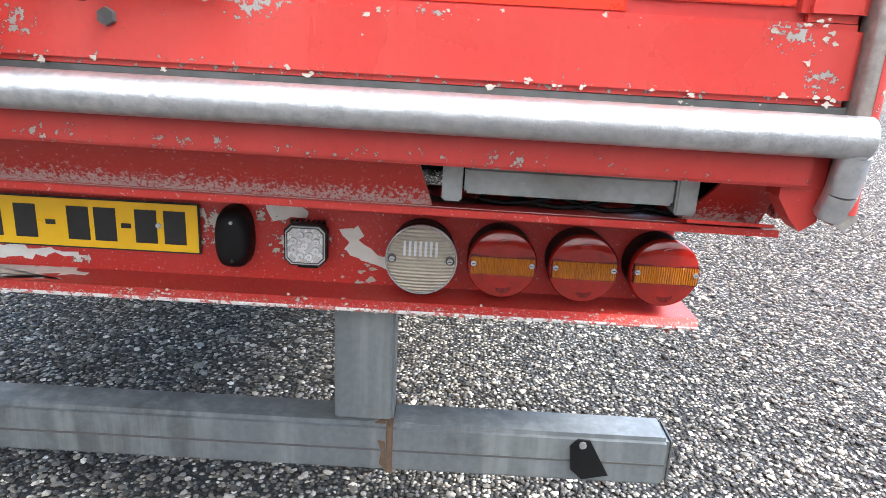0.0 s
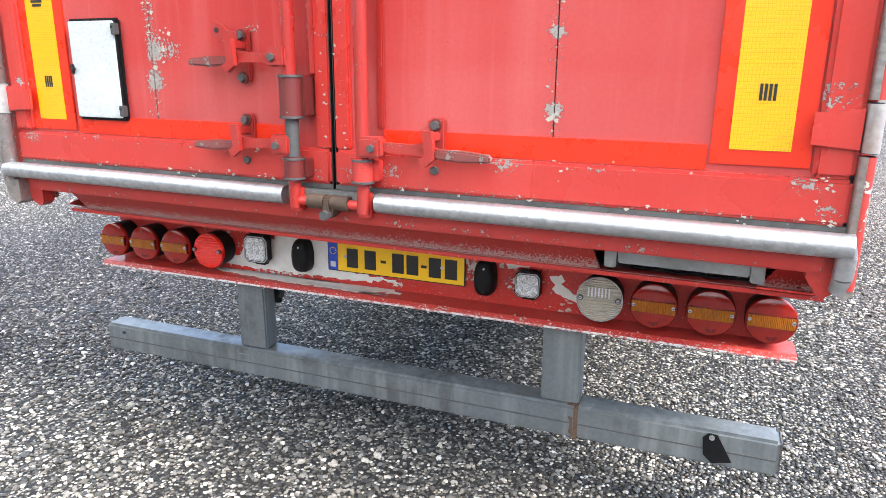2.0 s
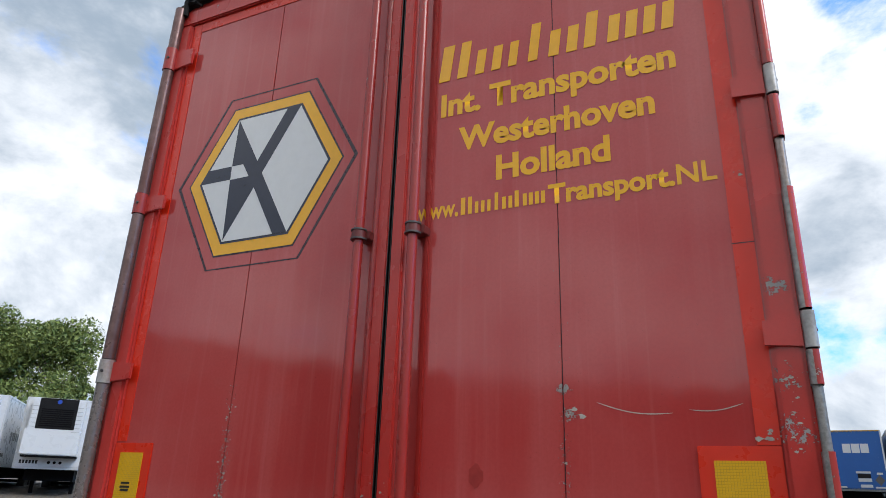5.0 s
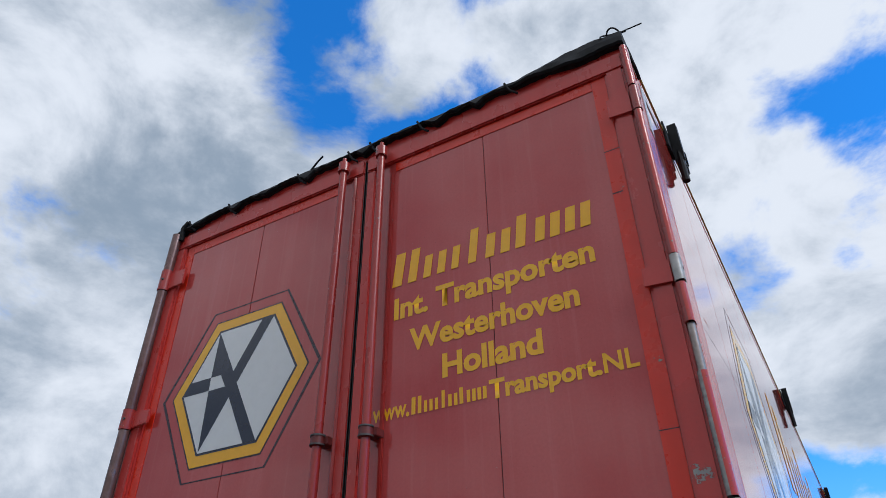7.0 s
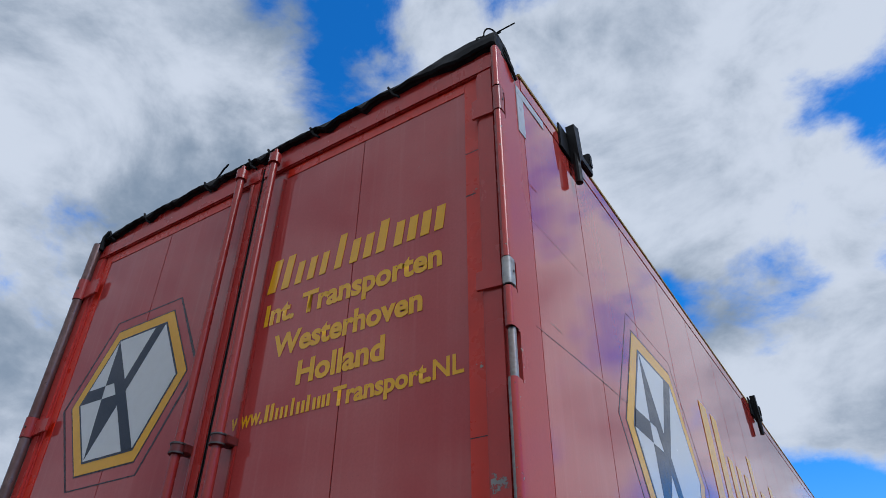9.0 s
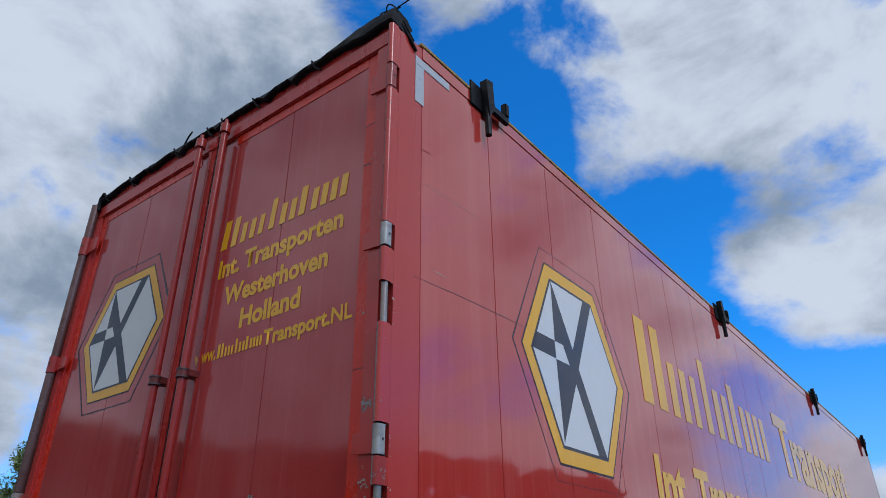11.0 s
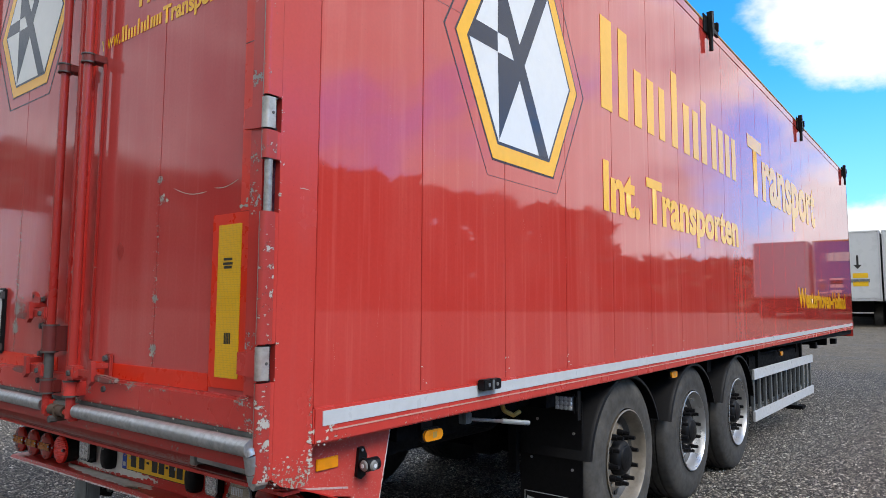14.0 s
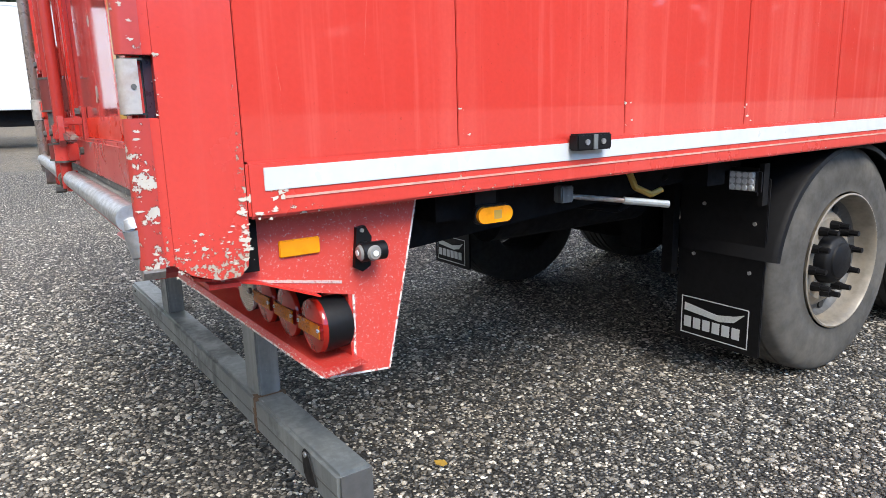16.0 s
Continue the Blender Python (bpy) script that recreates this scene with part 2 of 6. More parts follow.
M_KNUCKLE = plain("scuffed_knuckle_steel", (0.46, 0.45, 0.43), 0.48, metal=0.35, grain=34.0, vary=0.75, bump=0.5, dirt=(0.30, 0.15, 0.12))
M_TYRE_DUSTY = plain("dusty_tyre_rubber", (0.060, 0.056, 0.050), 0.85, grain=22.0, vary=0.5, dirt=(0.19, 0.17, 0.145), bump=0.3)
M_FIELD = plain("white_emblem_film", (0.74, 0.75, 0.75), 0.13, grain=20.0, bump=0.03, vary=0.08, dirt=(0.68, 0.67, 0.65))
M_HANDLE = paint("grimy_handle_paint", (0.34, 0.022, 0.017), 0.36, chip=0.655, chip_scale=110.0, fade=0.25, chip_col=(0.36, 0.32, 0.30))
M_PIN = plain("faded_pin_line", (0.60, 0.33, 0.27), 0.4, grain=30.0, vary=0.5, dirt=(0.55, 0.12, 0.09))
M_FRAME = paint("chipped_red_paint", (0.50, 0.030, 0.024), 0.30, chip=0.675, chip_scale=34.0, fade=0.40)
M_RAIL = paint("red_rail_paint", (0.52, 0.026, 0.018), 0.26, chip=0.73, chip_scale=26.0, fade=0.3)
M_POST = paint("red_post_paint", (0.52, 0.048, 0.037), 0.20, chip=0.735, chip_scale=80.0, fade=0.25, foot=True, chip_col=(0.40, 0.35, 0.28))
# sheet and shelf reds also hold the overhang's shade in their colour
M_LOW = paint("worn_shaded_sheet_paint", (0.40, 0.022, 0.016), 0.42, chip=0.78, chip_scale=40.0, dust=-0.008, dust_z=(0.803, 0.858), fade=0.3, pale=(0.38, 0.05, 0.04))
M_SHELF = paint("scuffed_shaded_shelf_paint", (0.46, 0.021, 0.014), 0.40, chip=0.722, chip_scale=48.0, dust=-0.075, fade=0.25, pale=(0.42, 0.05, 0.04), chip_col=(0.62, 0.58, 0.53),
                spots=((0.285, 0.69, 0.055), (0.29, 0.64, 0.05), (0.39, 0.715, 0.05), (0.42, 0.645, 0.04), (0.53, 0.665, 0.035), (0.545, 0.64, 0.035), (0.60, 0.635, 0.030), (0.635, 0.63, 0.030), (0.47, 0.73, 0.04),
                       (-0.46, 0.66, 0.13), (-0.60, 0.65, 0.10), (-0.43, 0.60, 0.11), (-0.30, 0.62, 0.085), (-0.52, 0.60, 0.09), (-0.15, 0.59, 0.035), (0.0, 0.588, 0.030), (-0.30, 0.70, 0.04), (1.12, 0.755, 0.03)))
M_FLANGE = paint("scuffed_flange_paint", (0.40, 0.019, 0.013), 0.40, chip=0.76, chip_scale=120.0, dust=0.035, dust_z=(0.530, 0.572), fade=0.3, pale=(0.42, 0.05, 0.04), chip_col=(0.60, 0.57, 0.53))
M_WING = paint("scratched_red_plate_paint", (0.52, 0.050, 0.038), 0.36, chip=0.735, chip_scale=70.0, dust=-0.050, fade=0.3, chip_col=(0.66, 0.6, 0.56))
M_BARE_EDGE = paint("post_edge_rubbed_bare", (0.36, 0.035, 0.028), 0.34, chip=0.60, chip_scale=30.0, fade=0.3, chip_col=(0.50, 0.47, 0.42))
M_GREASE = paint("greasy_red_paint", (0.12, 0.016, 0.014), 0.45, chip=0.70, chip_scale=30.0, fade=0.15, pale=(0.3, 0.05, 0.05))
M_EDGE = paint("paint_worn_off_edge", (0.50, 0.09, 0.07), 0.45, chip=0.44, chip_scale=70.0, dust=0.03, fade=0.5, chip_col=(0.74, 0.71, 0.68))
M_TAPE = plain("red_reflective_tape", (0.72, 0.030, 0.008), 0.30, grain=8.0, vary=0.15, bump=0.05)
M_TUBE = plain("dull_bare_tube", (0.37, 0.36, 0.34), 0.38, metal=0.55, grain=70.0, vary=0.75, bump=0.6, dirt=(0.34, 0.22, 0.18))
M_SILVER = plain("worn_bright_steel", (0.56, 0.57, 0.59), 0.38, metal=0.85, grain=44.0, vary=0.7, bump=1.0, dirt=(0.40, 0.40, 0.41))
M_SILL = plain("grimy_sill_steel", (0.20, 0.205, 0.20), 0.6, metal=0.3, grain=60.0, vary=0.7, bump=0.6, dirt=(0.34, 0.34, 0.32))


def galvanised(name, base, dark):
    """Zinc-coated steel: spangle, drips, scratches and pale runs."""
    m, nt, b, co = material(name)
    spangle = noise_(nt, co, 70.0, 3, 0.5)
    drip = ranged(nt, noise_(nt, co, 22.0, 5, 0.6, (1.0, 1.0, 0.08)), 0.42, 0.72)
    stain = ranged(nt, noise_(nt, co, 4.0, 7, 0.65), 0.45, 0.68)
    scratch = ranged(nt, noise_(nt, co, 34.0, 6, 0.7, (0.12, 1.0, 2.2)), 0.66, 0.72)
    c = mixed(nt, ranged(nt, spangle, 0.3, 0.7, 0.0, 0.5), base, tuple(v * 0.7 for v in base))
    c = mixed(nt, math_(nt, "MULTIPLY", stain, 0.75), c, dark)
    c = mixed(nt, math_(nt, "MULTIPLY", drip, 0.4), c, (0.33, 0.35, 0.35))
    c = mixed(nt, math_(nt, "MULTIPLY", scratch, 0.6), c, (0.46, 0.47, 0.47))
    bp = node(nt, "Bump", None, Strength=0.25, Distance=0.002, Height=noise_(nt, co, 40.0, 6))
    plug(nt, b, Base_Color=c, Roughness=ranged(nt, stain, 0.0, 1.0, 0.38, 0.6), Metallic=0.35, Normal=bp.outputs[0])
    return m


M_GALV = galvanised("galvanised_steel", (0.155, 0.172, 0.18), (0.065, 0.07, 0.071))
M_GALV_PALE = galvanised("pale_zinc_steel", (0.34, 0.36, 0.36), (0.17, 0.17, 0.165))
M_DARKSTEEL = plain("dirty_dark_steel", (0.10, 0.10, 0.10), 0.55, metal=0.4, dirt=(0.13, 0.11, 0.09))
M_RUST = plain("rusty_iron", (0.10, 0.062, 0.042), 0.7, metal=0.2, vary=0.6, bump=0.5)
M_WELD = plain("weld_rust", (0.11, 0.065, 0.038), 0.8, grain=70.0, vary=0.6, bump=0.5)
M_BLACK = plain("black_plastic", (0.005, 0.005, 0.006), 0.5, vary=0.5, dirt=(0.011, 0.010, 0.010), spec=0.22)
M_CHASSIS = plain("black_chassis_paint", (0.004, 0.004, 0.005), 0.8, vary=0.5, dirt=(0.009, 0.008, 0.008), spec=0.12)
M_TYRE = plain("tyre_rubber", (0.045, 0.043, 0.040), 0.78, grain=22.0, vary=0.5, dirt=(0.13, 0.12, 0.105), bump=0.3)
# same rubber, darkened: shade of the far side put into its colour
M_TYRE_SHADED = plain("tyre_rubber_shaded_side", (0.035, 0.034, 0.032), 0.8, vary=0.4)
M_RIM = plain("grimy_painted_rim", (0.23, 0.20, 0.16), 0.45, metal=0.1, grain=14.0, vary=0.75, dirt=(0.20, 0.16, 0.11))
M_RIM_BRIGHT = plain("bright_alloy_rim", (0.52, 0.52, 0.52), 0.32, metal=0.8, grain=12.0, vary=0.35)
M_WHITE = plain("white_marking", (0.52, 0.54, 0.56), 0.35, grain=20.0, vary=0.16, dirt=(0.44, 0.43, 0.42))
M_DOC = plain("grey_white_plastic", (0.55, 0.57, 0.57), 0.5, grain=120.0, vary=0.35)
M_YELLOW_PAINT = plain("yellow_lettering", (0.92, 0.46, 0.014), 0.13, grain=30.0, vary=0.12, bump=0.03)
M_NAVY = plain("dark_navy_film", (0.010, 0.016, 0.040), 0.13, vary=0.2, bump=0.03)
M_LINE = plain("thin_dark_line", (0.035, 0.012, 0.022), 0.3, vary=0.2)
M_BLUE = plain("blue_plate_band", (0.01, 0.06, 0.42), 0.35, vary=0.1)
M_PLATE = plain("yellow_plate", (0.85, 0.50, 0.004), 0.35, grain=20.0, vary=0.1)
M_INK = plain("black_ink", (0.012, 0.012, 0.012), 0.5, vary=0.2)
M_TARP = plain("black_tarpaulin", (0.004, 0.004, 0.005), 0.85, grain=14.0, vary=0.6, bump=0.8)
M_RUBBER = plain("grey_rubber_seal", (0.09, 0.09, 0.088), 0.7, vary=0.5, dirt=(0.2, 0.2, 0.19))
M_WOOD_YELLOW = plain("aged_yellow_rail", (0.40, 0.24, 0.04), 0.5, grain=8.0, vary=0.5)
M_REEFER = plain("white_grp_panel", (0.60, 0.62, 0.64), 0.3, grain=3.0, vary=0.06, dirt=(0.66, 0.67, 0.68), bump=0.03)
M_BLUEBOX = plain("blue_curtain", (0.008, 0.085, 0.31), 0.4, grain=3.0, vary=0.2)
M_GREYBOX = plain("pale_blue_grey_panel", (0.22, 0.29, 0.38), 0.4, grain=3.0, vary=0.1)
M_BARK = plain("bark", (0.12, 0.09, 0.06), 0.9, vary=0.5)


def lens(name, col, rough=0.12, ribs=0.0, strength=0.5, axis=0):
    m, nt, b, co = material(name)
    xyz = node(nt, "SeparateXYZ", None, Vector=co)
    wave = math_(nt, "SINE", math_(nt, "MULTIPLY", xyz.outputs[axis], ribs))
    bp = node(nt, "Bump", None, Strength=strength, Distance=0.002, Height=wave)
    f = ranged(nt, noise_(nt, co, 35.0, 5), 0.4, 0.75, 0.0, 0.4)
    c = mixed(nt, f, col, tuple(v * 0.5 for v in col))
    plug(nt, b, Base_Color=c, Roughness=rough, Coat_Weight=0.3, Coat_Roughness=0.05, Normal=bp.outputs[0], Specular_IOR_Level=0.4)
    return m


M_LENS_RED = lens("red_lamp_lens", (0.25, 0.010, 0.006), ribs=0.0, strength=0.1)
M_LENS_DARK = lens("dark_red_reflex", (0.13, 0.004, 0.004), ribs=600.0, strength=0.3)
M_LENS_RIB = lens("ribbed_red_lens", (0.72, 0.016, 0.008), ribs=700.0, axis=2)
M_LENS_AMBER = lens("amber_lamp_lens", (0.44, 0.125, 0.003), ribs=1400.0, strength=0.9)
M_LENS_WHITE = lens("clear_ribbed_lens", (0.42, 0.385, 0.31), ribs=900.0, axis=2, strength=0.8)
M_LED = lens("clear_led_lens", (0.62, 0.64, 0.66), ribs=0.0, strength=0.1)
M_AMBER = lens("amber_marker", (0.85, 0.30, 0.006), ribs=500.0)
M_SMOKE = lens("reflector_bowl", (0.36, 0.37, 0.38))
M_LAMPGLASS = lens("greyed_lamp_glass", (0.20, 0.20, 0.195))


def reflector_yellow():
    m, nt, b, co = material("yellow_honeycomb_reflector")
    vo = node(nt, "TexVoronoi", {"feature": "DISTANCE_TO_EDGE"}, Vector=node(nt, "Mapping", None, Vector=co, Scale=(1, 0.0, 1)).outputs[0], Scale=135.0, Randomness=0.12).outputs[0]
    e = ranged(nt, vo, 0.03, 0.10)
    c = mixed(nt, e, (0.52, 0.30, 0.01), (0.74, 0.41, 0.0))
    bp = node(nt, "Bump", None, Strength=0.25, Distance=0.002, Height=e)
    plug(nt, b, Base_Color=c, Roughness=0.32, Normal=bp.outputs[0], Coat_Weight=0.3)
    return m


M_REFLEX = reflector_yellow()


def stone_ramp(nt, v):
    r = node(nt, "ValToRGB", None, Fac=v)
    e = r.color_ramp.elements
    e[0].position, e[0].color = 0.0, (0.018, 0.017, 0.016, 1)
    e[1].position, e[1].color = 1.0, (0.80, 0.75, 0.66, 1)
    for p, c in ((0.30, (0.050, 0.046, 0.041)), (0.55, (0.135, 0.121, 0.104)), (0.78, (0.28, 0.25, 0.212)), (0.92, (0.50, 0.455, 0.39))):
        e.new(p).color = (*c, 1)
    return r.outputs[0]


def ground_material():
    m, nt, b, co = material("packed_gravel")
    vo = node(nt, "TexVoronoi", None, Vector=co, Scale=78.0)
    cell = node(nt, "SeparateXYZ", None, Vector=vo.outputs["Color"]).outputs[0]
    stones = stone_ramp(nt, math_(nt, "MULTIPLY", cell, 1.0))
    # shadow between the stones is painted in as near-black
    gap = ranged(nt, vo.outputs["Distance"], 0.42, 0.66)
    stones = mixed(nt, gap, stones, (0.010, 0.009, 0.008))
    grit = ranged(nt, noise_(nt, co, 26.0, 9, 0.85), 0.36, 0.66)
    blot = ranged(nt, noise_(nt, co, 4.0, 10, 0.8), 0.34, 0.68)
    earth = mixed(nt, math_(nt, "MULTIPLY", math_(nt, "ADD", grit, blot), 0.5), (0.034, 0.028, 0.021), (0.31, 0.258, 0.195))
    earth = mixed(nt, ranged(nt, noise_(nt, co, 0.7, 6, 0.6, (0.3, 1.5, 1.0)), 0.42, 0.66, 0.0, 0.6), earth, (0.11, 0.095, 0.075))
    dist = node(nt, "VectorMath", {"op": "LENGTH"}, i0=co).outputs["Value"]
    tracks = noise_(nt, co, 0.5, 6, 0.6, (0.35, 1.6, 1.0))
    f = math_(nt, "ADD", math_(nt, "MULTIPLY", math_(nt, "ADD", noise_(nt, co, 0.16, 5), tracks), 0.5), ranged(nt, dist, 6.0, 24.0, -0.26, 0.16))
    dirt = ranged(nt, f, 0.40, 0.60, 0.0, 0.85)
    c = mixed(nt, dirt, stones, earth)
    wet = ranged(nt, noise_(nt, co, 0.35, 4), 0.52, 0.70, 0.0, 0.45)
    c = mixed(nt, wet, c, (0.045, 0.042, 0.038))
    h = math_(nt, "SUBTRACT", 1.0, math_(nt, "MULTIPLY", vo.outputs["Distance"], 1.1))
    bp = node(nt, "Bump", None, Strength=1.0, Distance=0.016, Height=h)
    plug(nt, b, Base_Color=c, Roughness=math_(nt, "SUBTRACT", 0.85, math_(nt, "MULTIPLY", wet, 0.5)), Normal=bp.outputs[0])
    return m


def pebble_material():
    m, nt, b, co = material("river_pebbles")
    rnd = node(nt, "NewGeometry").outputs["Random Per Island"]
    c = stone_ramp(nt, rnd)
    c = mixed(nt, ranged(nt, noise_(nt, co, 160.0, 3), 0.35, 0.7, 0.0, 0.4), c, (0.10, 0.095, 0.085))
    plug(nt, b, Base_Color=c, Roughness=0.55)
    return m


def leaf_material(name, a, c2):
    m, nt, b, co = material(name)
    rnd = node(nt, "NewGeometry").outputs["Random Per Island"]
    plug(nt, b, Base_Color=mixed(nt, rnd, a, c2), Roughness=0.6)
    return m


M_GROUND, M_PEBBLE = ground_material(), pebble_material()
M_LEAF = leaf_material("birch_leaves", (0.07, 0.11, 0.024), (0.23, 0.28, 0.07))
M_WOODS = leaf_material("far_woods", (0.050, 0.062, 0.036), (0.10, 0.115, 0.065))


# ---- mesh helpers ----
def box(bm, x0, x1, y0, y1, z0, z1, bevel=0.0):
    r = bmesh.ops.create_cube(bm, size=1.0)["verts"]
    for v in r:
        v.co = ((x0 + x1) / 2 + v.co.x * (x1 - x0), (y0 + y1) / 2 + v.co.y * (y1 - y0), (z0 + z1) / 2 + v.co.z * (z1 - z0))
    if bevel:
        es = {e for v in r for e in v.link_edges}
        bmesh.ops.bevel(bm, geom=list(es), offset=bevel, segments=2, affect="EDGES")
    return bm


def boxed(*a, bevel=0.0):
    return box(bmesh.new(), *a, bevel=bevel)


def prism(bm, pts, lo, hi, plane="yz"):
    """A flat outline pulled from lo to hi along the axis that is not in plane."""
    def at(p, d):
        return {"yz": (d, p[0], p[1]), "xz": (p[0], d, p[1]), "xy": (p[0], p[1], d)}[plane]
    a = [bm.verts.new(at(p, lo)) for p in pts]
    b = [bm.verts.new(at(p, hi)) for p in pts]
    n = len(pts)
    bm.faces.new(a), bm.faces.new(b[::-1])
    for i in range(n):
        bm.faces.new((a[i], b[i], b[(i + 1) % n], a[(i + 1) % n]))
    bmesh.ops.recalc_face_normals(bm, faces=bm.faces)
    return bm


def tube(bm, p0, p1, r, seg=16, r2=None):
    p0, p1 = Vector(p0), Vector(p1)
    d = p1 - p0
    m = Matrix.Translation((p0 + p1) / 2) @ d.to_track_quat("Z", "Y").to_matrix().to_4x4()
    bmesh.ops.create_cone(bm, cap_ends=True, segments=seg, radius1=r, radius2=r if r2 is None else r2, depth=d.length, matrix=m)
    return bm


def lathe(bm, profile, centre, axis="x", seg=48, caps=(True, True)):
    """profile: (along the axis, radius) pairs."""
    rings = []
    for a, r in profile:
        ring = []
        for i in range(seg):
            t = 2 * math.pi * i / seg
            u, v = r * math.cos(t), r * math.sin(t)
            o = {"x": (a, u, v), "y": (u, a, v), "z": (u, v, a)}[axis]
            ring.append(bm.verts.new(Vector(centre) + Vector(o)))
        rings.append(ring)
    for p, q in zip(rings, rings[1:]):
        for i in range(seg):
            bm.faces.new((p[i], p[(i + 1) % seg], q[(i + 1) % seg], q[i]))
    if caps[0]:
        bm.faces.new(rings[0][::-1])
    if caps[1]:
        bm.faces.new(rings[-1])
    bmesh.ops.recalc_face_normals(bm, faces=bm.faces)
    return bm


def path_tube(bm, pts, r, seg=6):
    for a, b in zip(pts, pts[1:]):
        tube(bm, a, b, r, seg)
    return bm


def part(name, bm, mat, parent=None, label="", smooth=False, kind="", turn=None):
    me = bpy.data.meshes.new(name)
    if turn:
        bmesh.ops.transform(bm, matrix=turn, verts=bm.verts)
    bm.to_mesh(me)
    bm.free()
    me.materials.append(mat)
    ob = new(name, me)
    ob.parent = parent
    if smooth:
        for p in me.polygons:
            p.use_smooth = True
        me.set_sharp_from_angle(angle=radians(35))
    return tagged(ob, label, kind=kind)


def thing(name, label, category, group="", at=(0, 0, 0)):
    ob = new(name)
    ob.location = at
    ob.empty_display_size = 0.2
    return tagged(ob, label, category, group)


def text_mesh(body, bold):
    cu = bpy.data.curves.new("words", "FONT")
    cu.body, cu.size, cu.offset, cu.resolution_u = body, 1.0, bold, 3
    ob = new("words", cu)
    bpy.context.view_layer.update()
    me = bpy.data.meshes.new_from_object(ob.evaluated_get(bpy.context.evaluated_depsgraph_get()))
    bpy.data.objects.remove(ob)
    return me


GLYPHS = {}


def glyph(ch, bold):
    """Mesh of one letter and how far the next one stands from it."""
    if ch not in GLYPHS:
        def wide(t):
            m = text_mesh(t, bold)
            xs = [v.co.x for v in m.vertices]
            bpy.data.meshes.remove(m)
            return max(xs) - min(xs)
        GLYPHS[ch] = (text_mesh(ch, bold) if ch != " " else None, wide("H" + ch + "H") - wide("HH"))
    return GLYPHS[ch]


def lettering(body, a0, a1, z, cap, plane, d, mat, parent, label="", bold=0.038):
    """Flat letters on the rear (plane 'rear': a runs along x) or on the side (a runs along y)."""
    if plane == "rear":
        bold *= 0.55
    at, placed = 0.0, []
    for ch in body:
        me, adv = glyph(ch, bold)
        if me:
            placed.append((me, at))
        at += adv
    x0 = min(v.co.x for v in placed[0][0].vertices)
    x1 = placed[-1][1] + max(v.co.x for v in placed[-1][0].vertices)
    kx, kz = (a1 - a0) / (x1 - x0), cap / 0.69
    for me, at in placed:
        bm = bmesh.new()
        bm.from_mesh(me)
        for v in bm.verts:
            u, w = a0 + (at + v.co.x - x0) * kx, z + v.co.y * kz
            v.co = (u, d, w) if plane == "rear" else (d, u, w)
        part("letter", bm, mat, parent, label)


def bars(spec, a0, z, plane, d, mat, parent, slant=0.0, name="livery_bar"):
    """Upright bars (start, width, height) that stand for a company's name."""
    for s, w, h in spec:
        pts = [(a0 + s, z), (a0 + s + w, z), (a0 + s + w + slant * h, z + h), (a0 + s + slant * h, z + h)]
        bm = prism(bmesh.new(), pts, d - 0.0006, d + 0.0006, "xz" if plane == "rear" else "yz")
        part(name, bm, mat, parent)


HEX = [(0.5, 1.0), (1.0, 0.0), (0.5, -1.0), (-0.5, -1.0), (-1.0, 0.0), (-0.5, 1.0)]


def emblem(cu_, cz, su, sz, plane, d, out, parent, ring=1.42):
    """Six-sided company sign: thin outline, yellow rim, white field, dark strokes."""
    ax = "xz" if plane == "rear" else "yz"

    def tr(pts, k=1.0):
        return [(cu_ + su * k * u, cz + sz * k * v) for u, v in pts]

    def layer(name, pts, i, mat, label=""):
        part(name, prism(bmesh.new(), pts, d, d + out * 0.0007 * i, ax), mat, parent, label)

    for k, (p, q) in enumerate(zip(HEX, HEX[1:] + HEX[:1])):
        layer("emblem_outline", tr([(p[0] * ring, p[1] * ring), (q[0] * ring, q[1] * ring), (q[0] * 1.37, q[1] * 1.40), (p[0] * 1.37, p[1] * 1.40)]), 1, M_LINE)
    layer("emblem_edge", tr(HEX, 1.225), 1, M_LINE)
    layer("emblem_rim", tr(HEX, 1.2), 2, M_YELLOW_PAINT, "yellow six-sided rim")
    layer("emblem_inner_edge", tr(HEX, 1.035), 3, M_NAVY)
    layer("emblem_field", tr(HEX, 1.0), 4, M_FIELD, "white six-sided field")
    layer("emblem_stroke", tr([(-0.5, 1.0), (-0.1, 0.215), (0.29, 1.0), (0.5, 1.0), (0.0, 0.0), (0.5, -1.0), (0.29, -1.0), (-0.1, -0.21), (-0.49, -0.98), (-0.515, -0.01),
                               (-0.21, -0.01), (-0.33, 0.215), (-0.515, 0.215)]), 5, M_NAVY, "dark navy star-like stroke")
    layer("emblem_bar", tr([(-0.9, 0.215), (-0.52, 0.215), (-0.515, -0.005), (-1.0, 0.0)]), 5, M_NAVY)


# ---- ground ----
def ground_height(x, y):
    r = math.hypot(x, y - 2)
    s = min(max((r - 7) / 38, 0), 1)
    return -0.025 - 0.012 * min(max((y - 0.4) / 2.0, 0), 1) + 1.25 * (s * s * (3 - 2 * s) * 0.35 + s * 0.65)


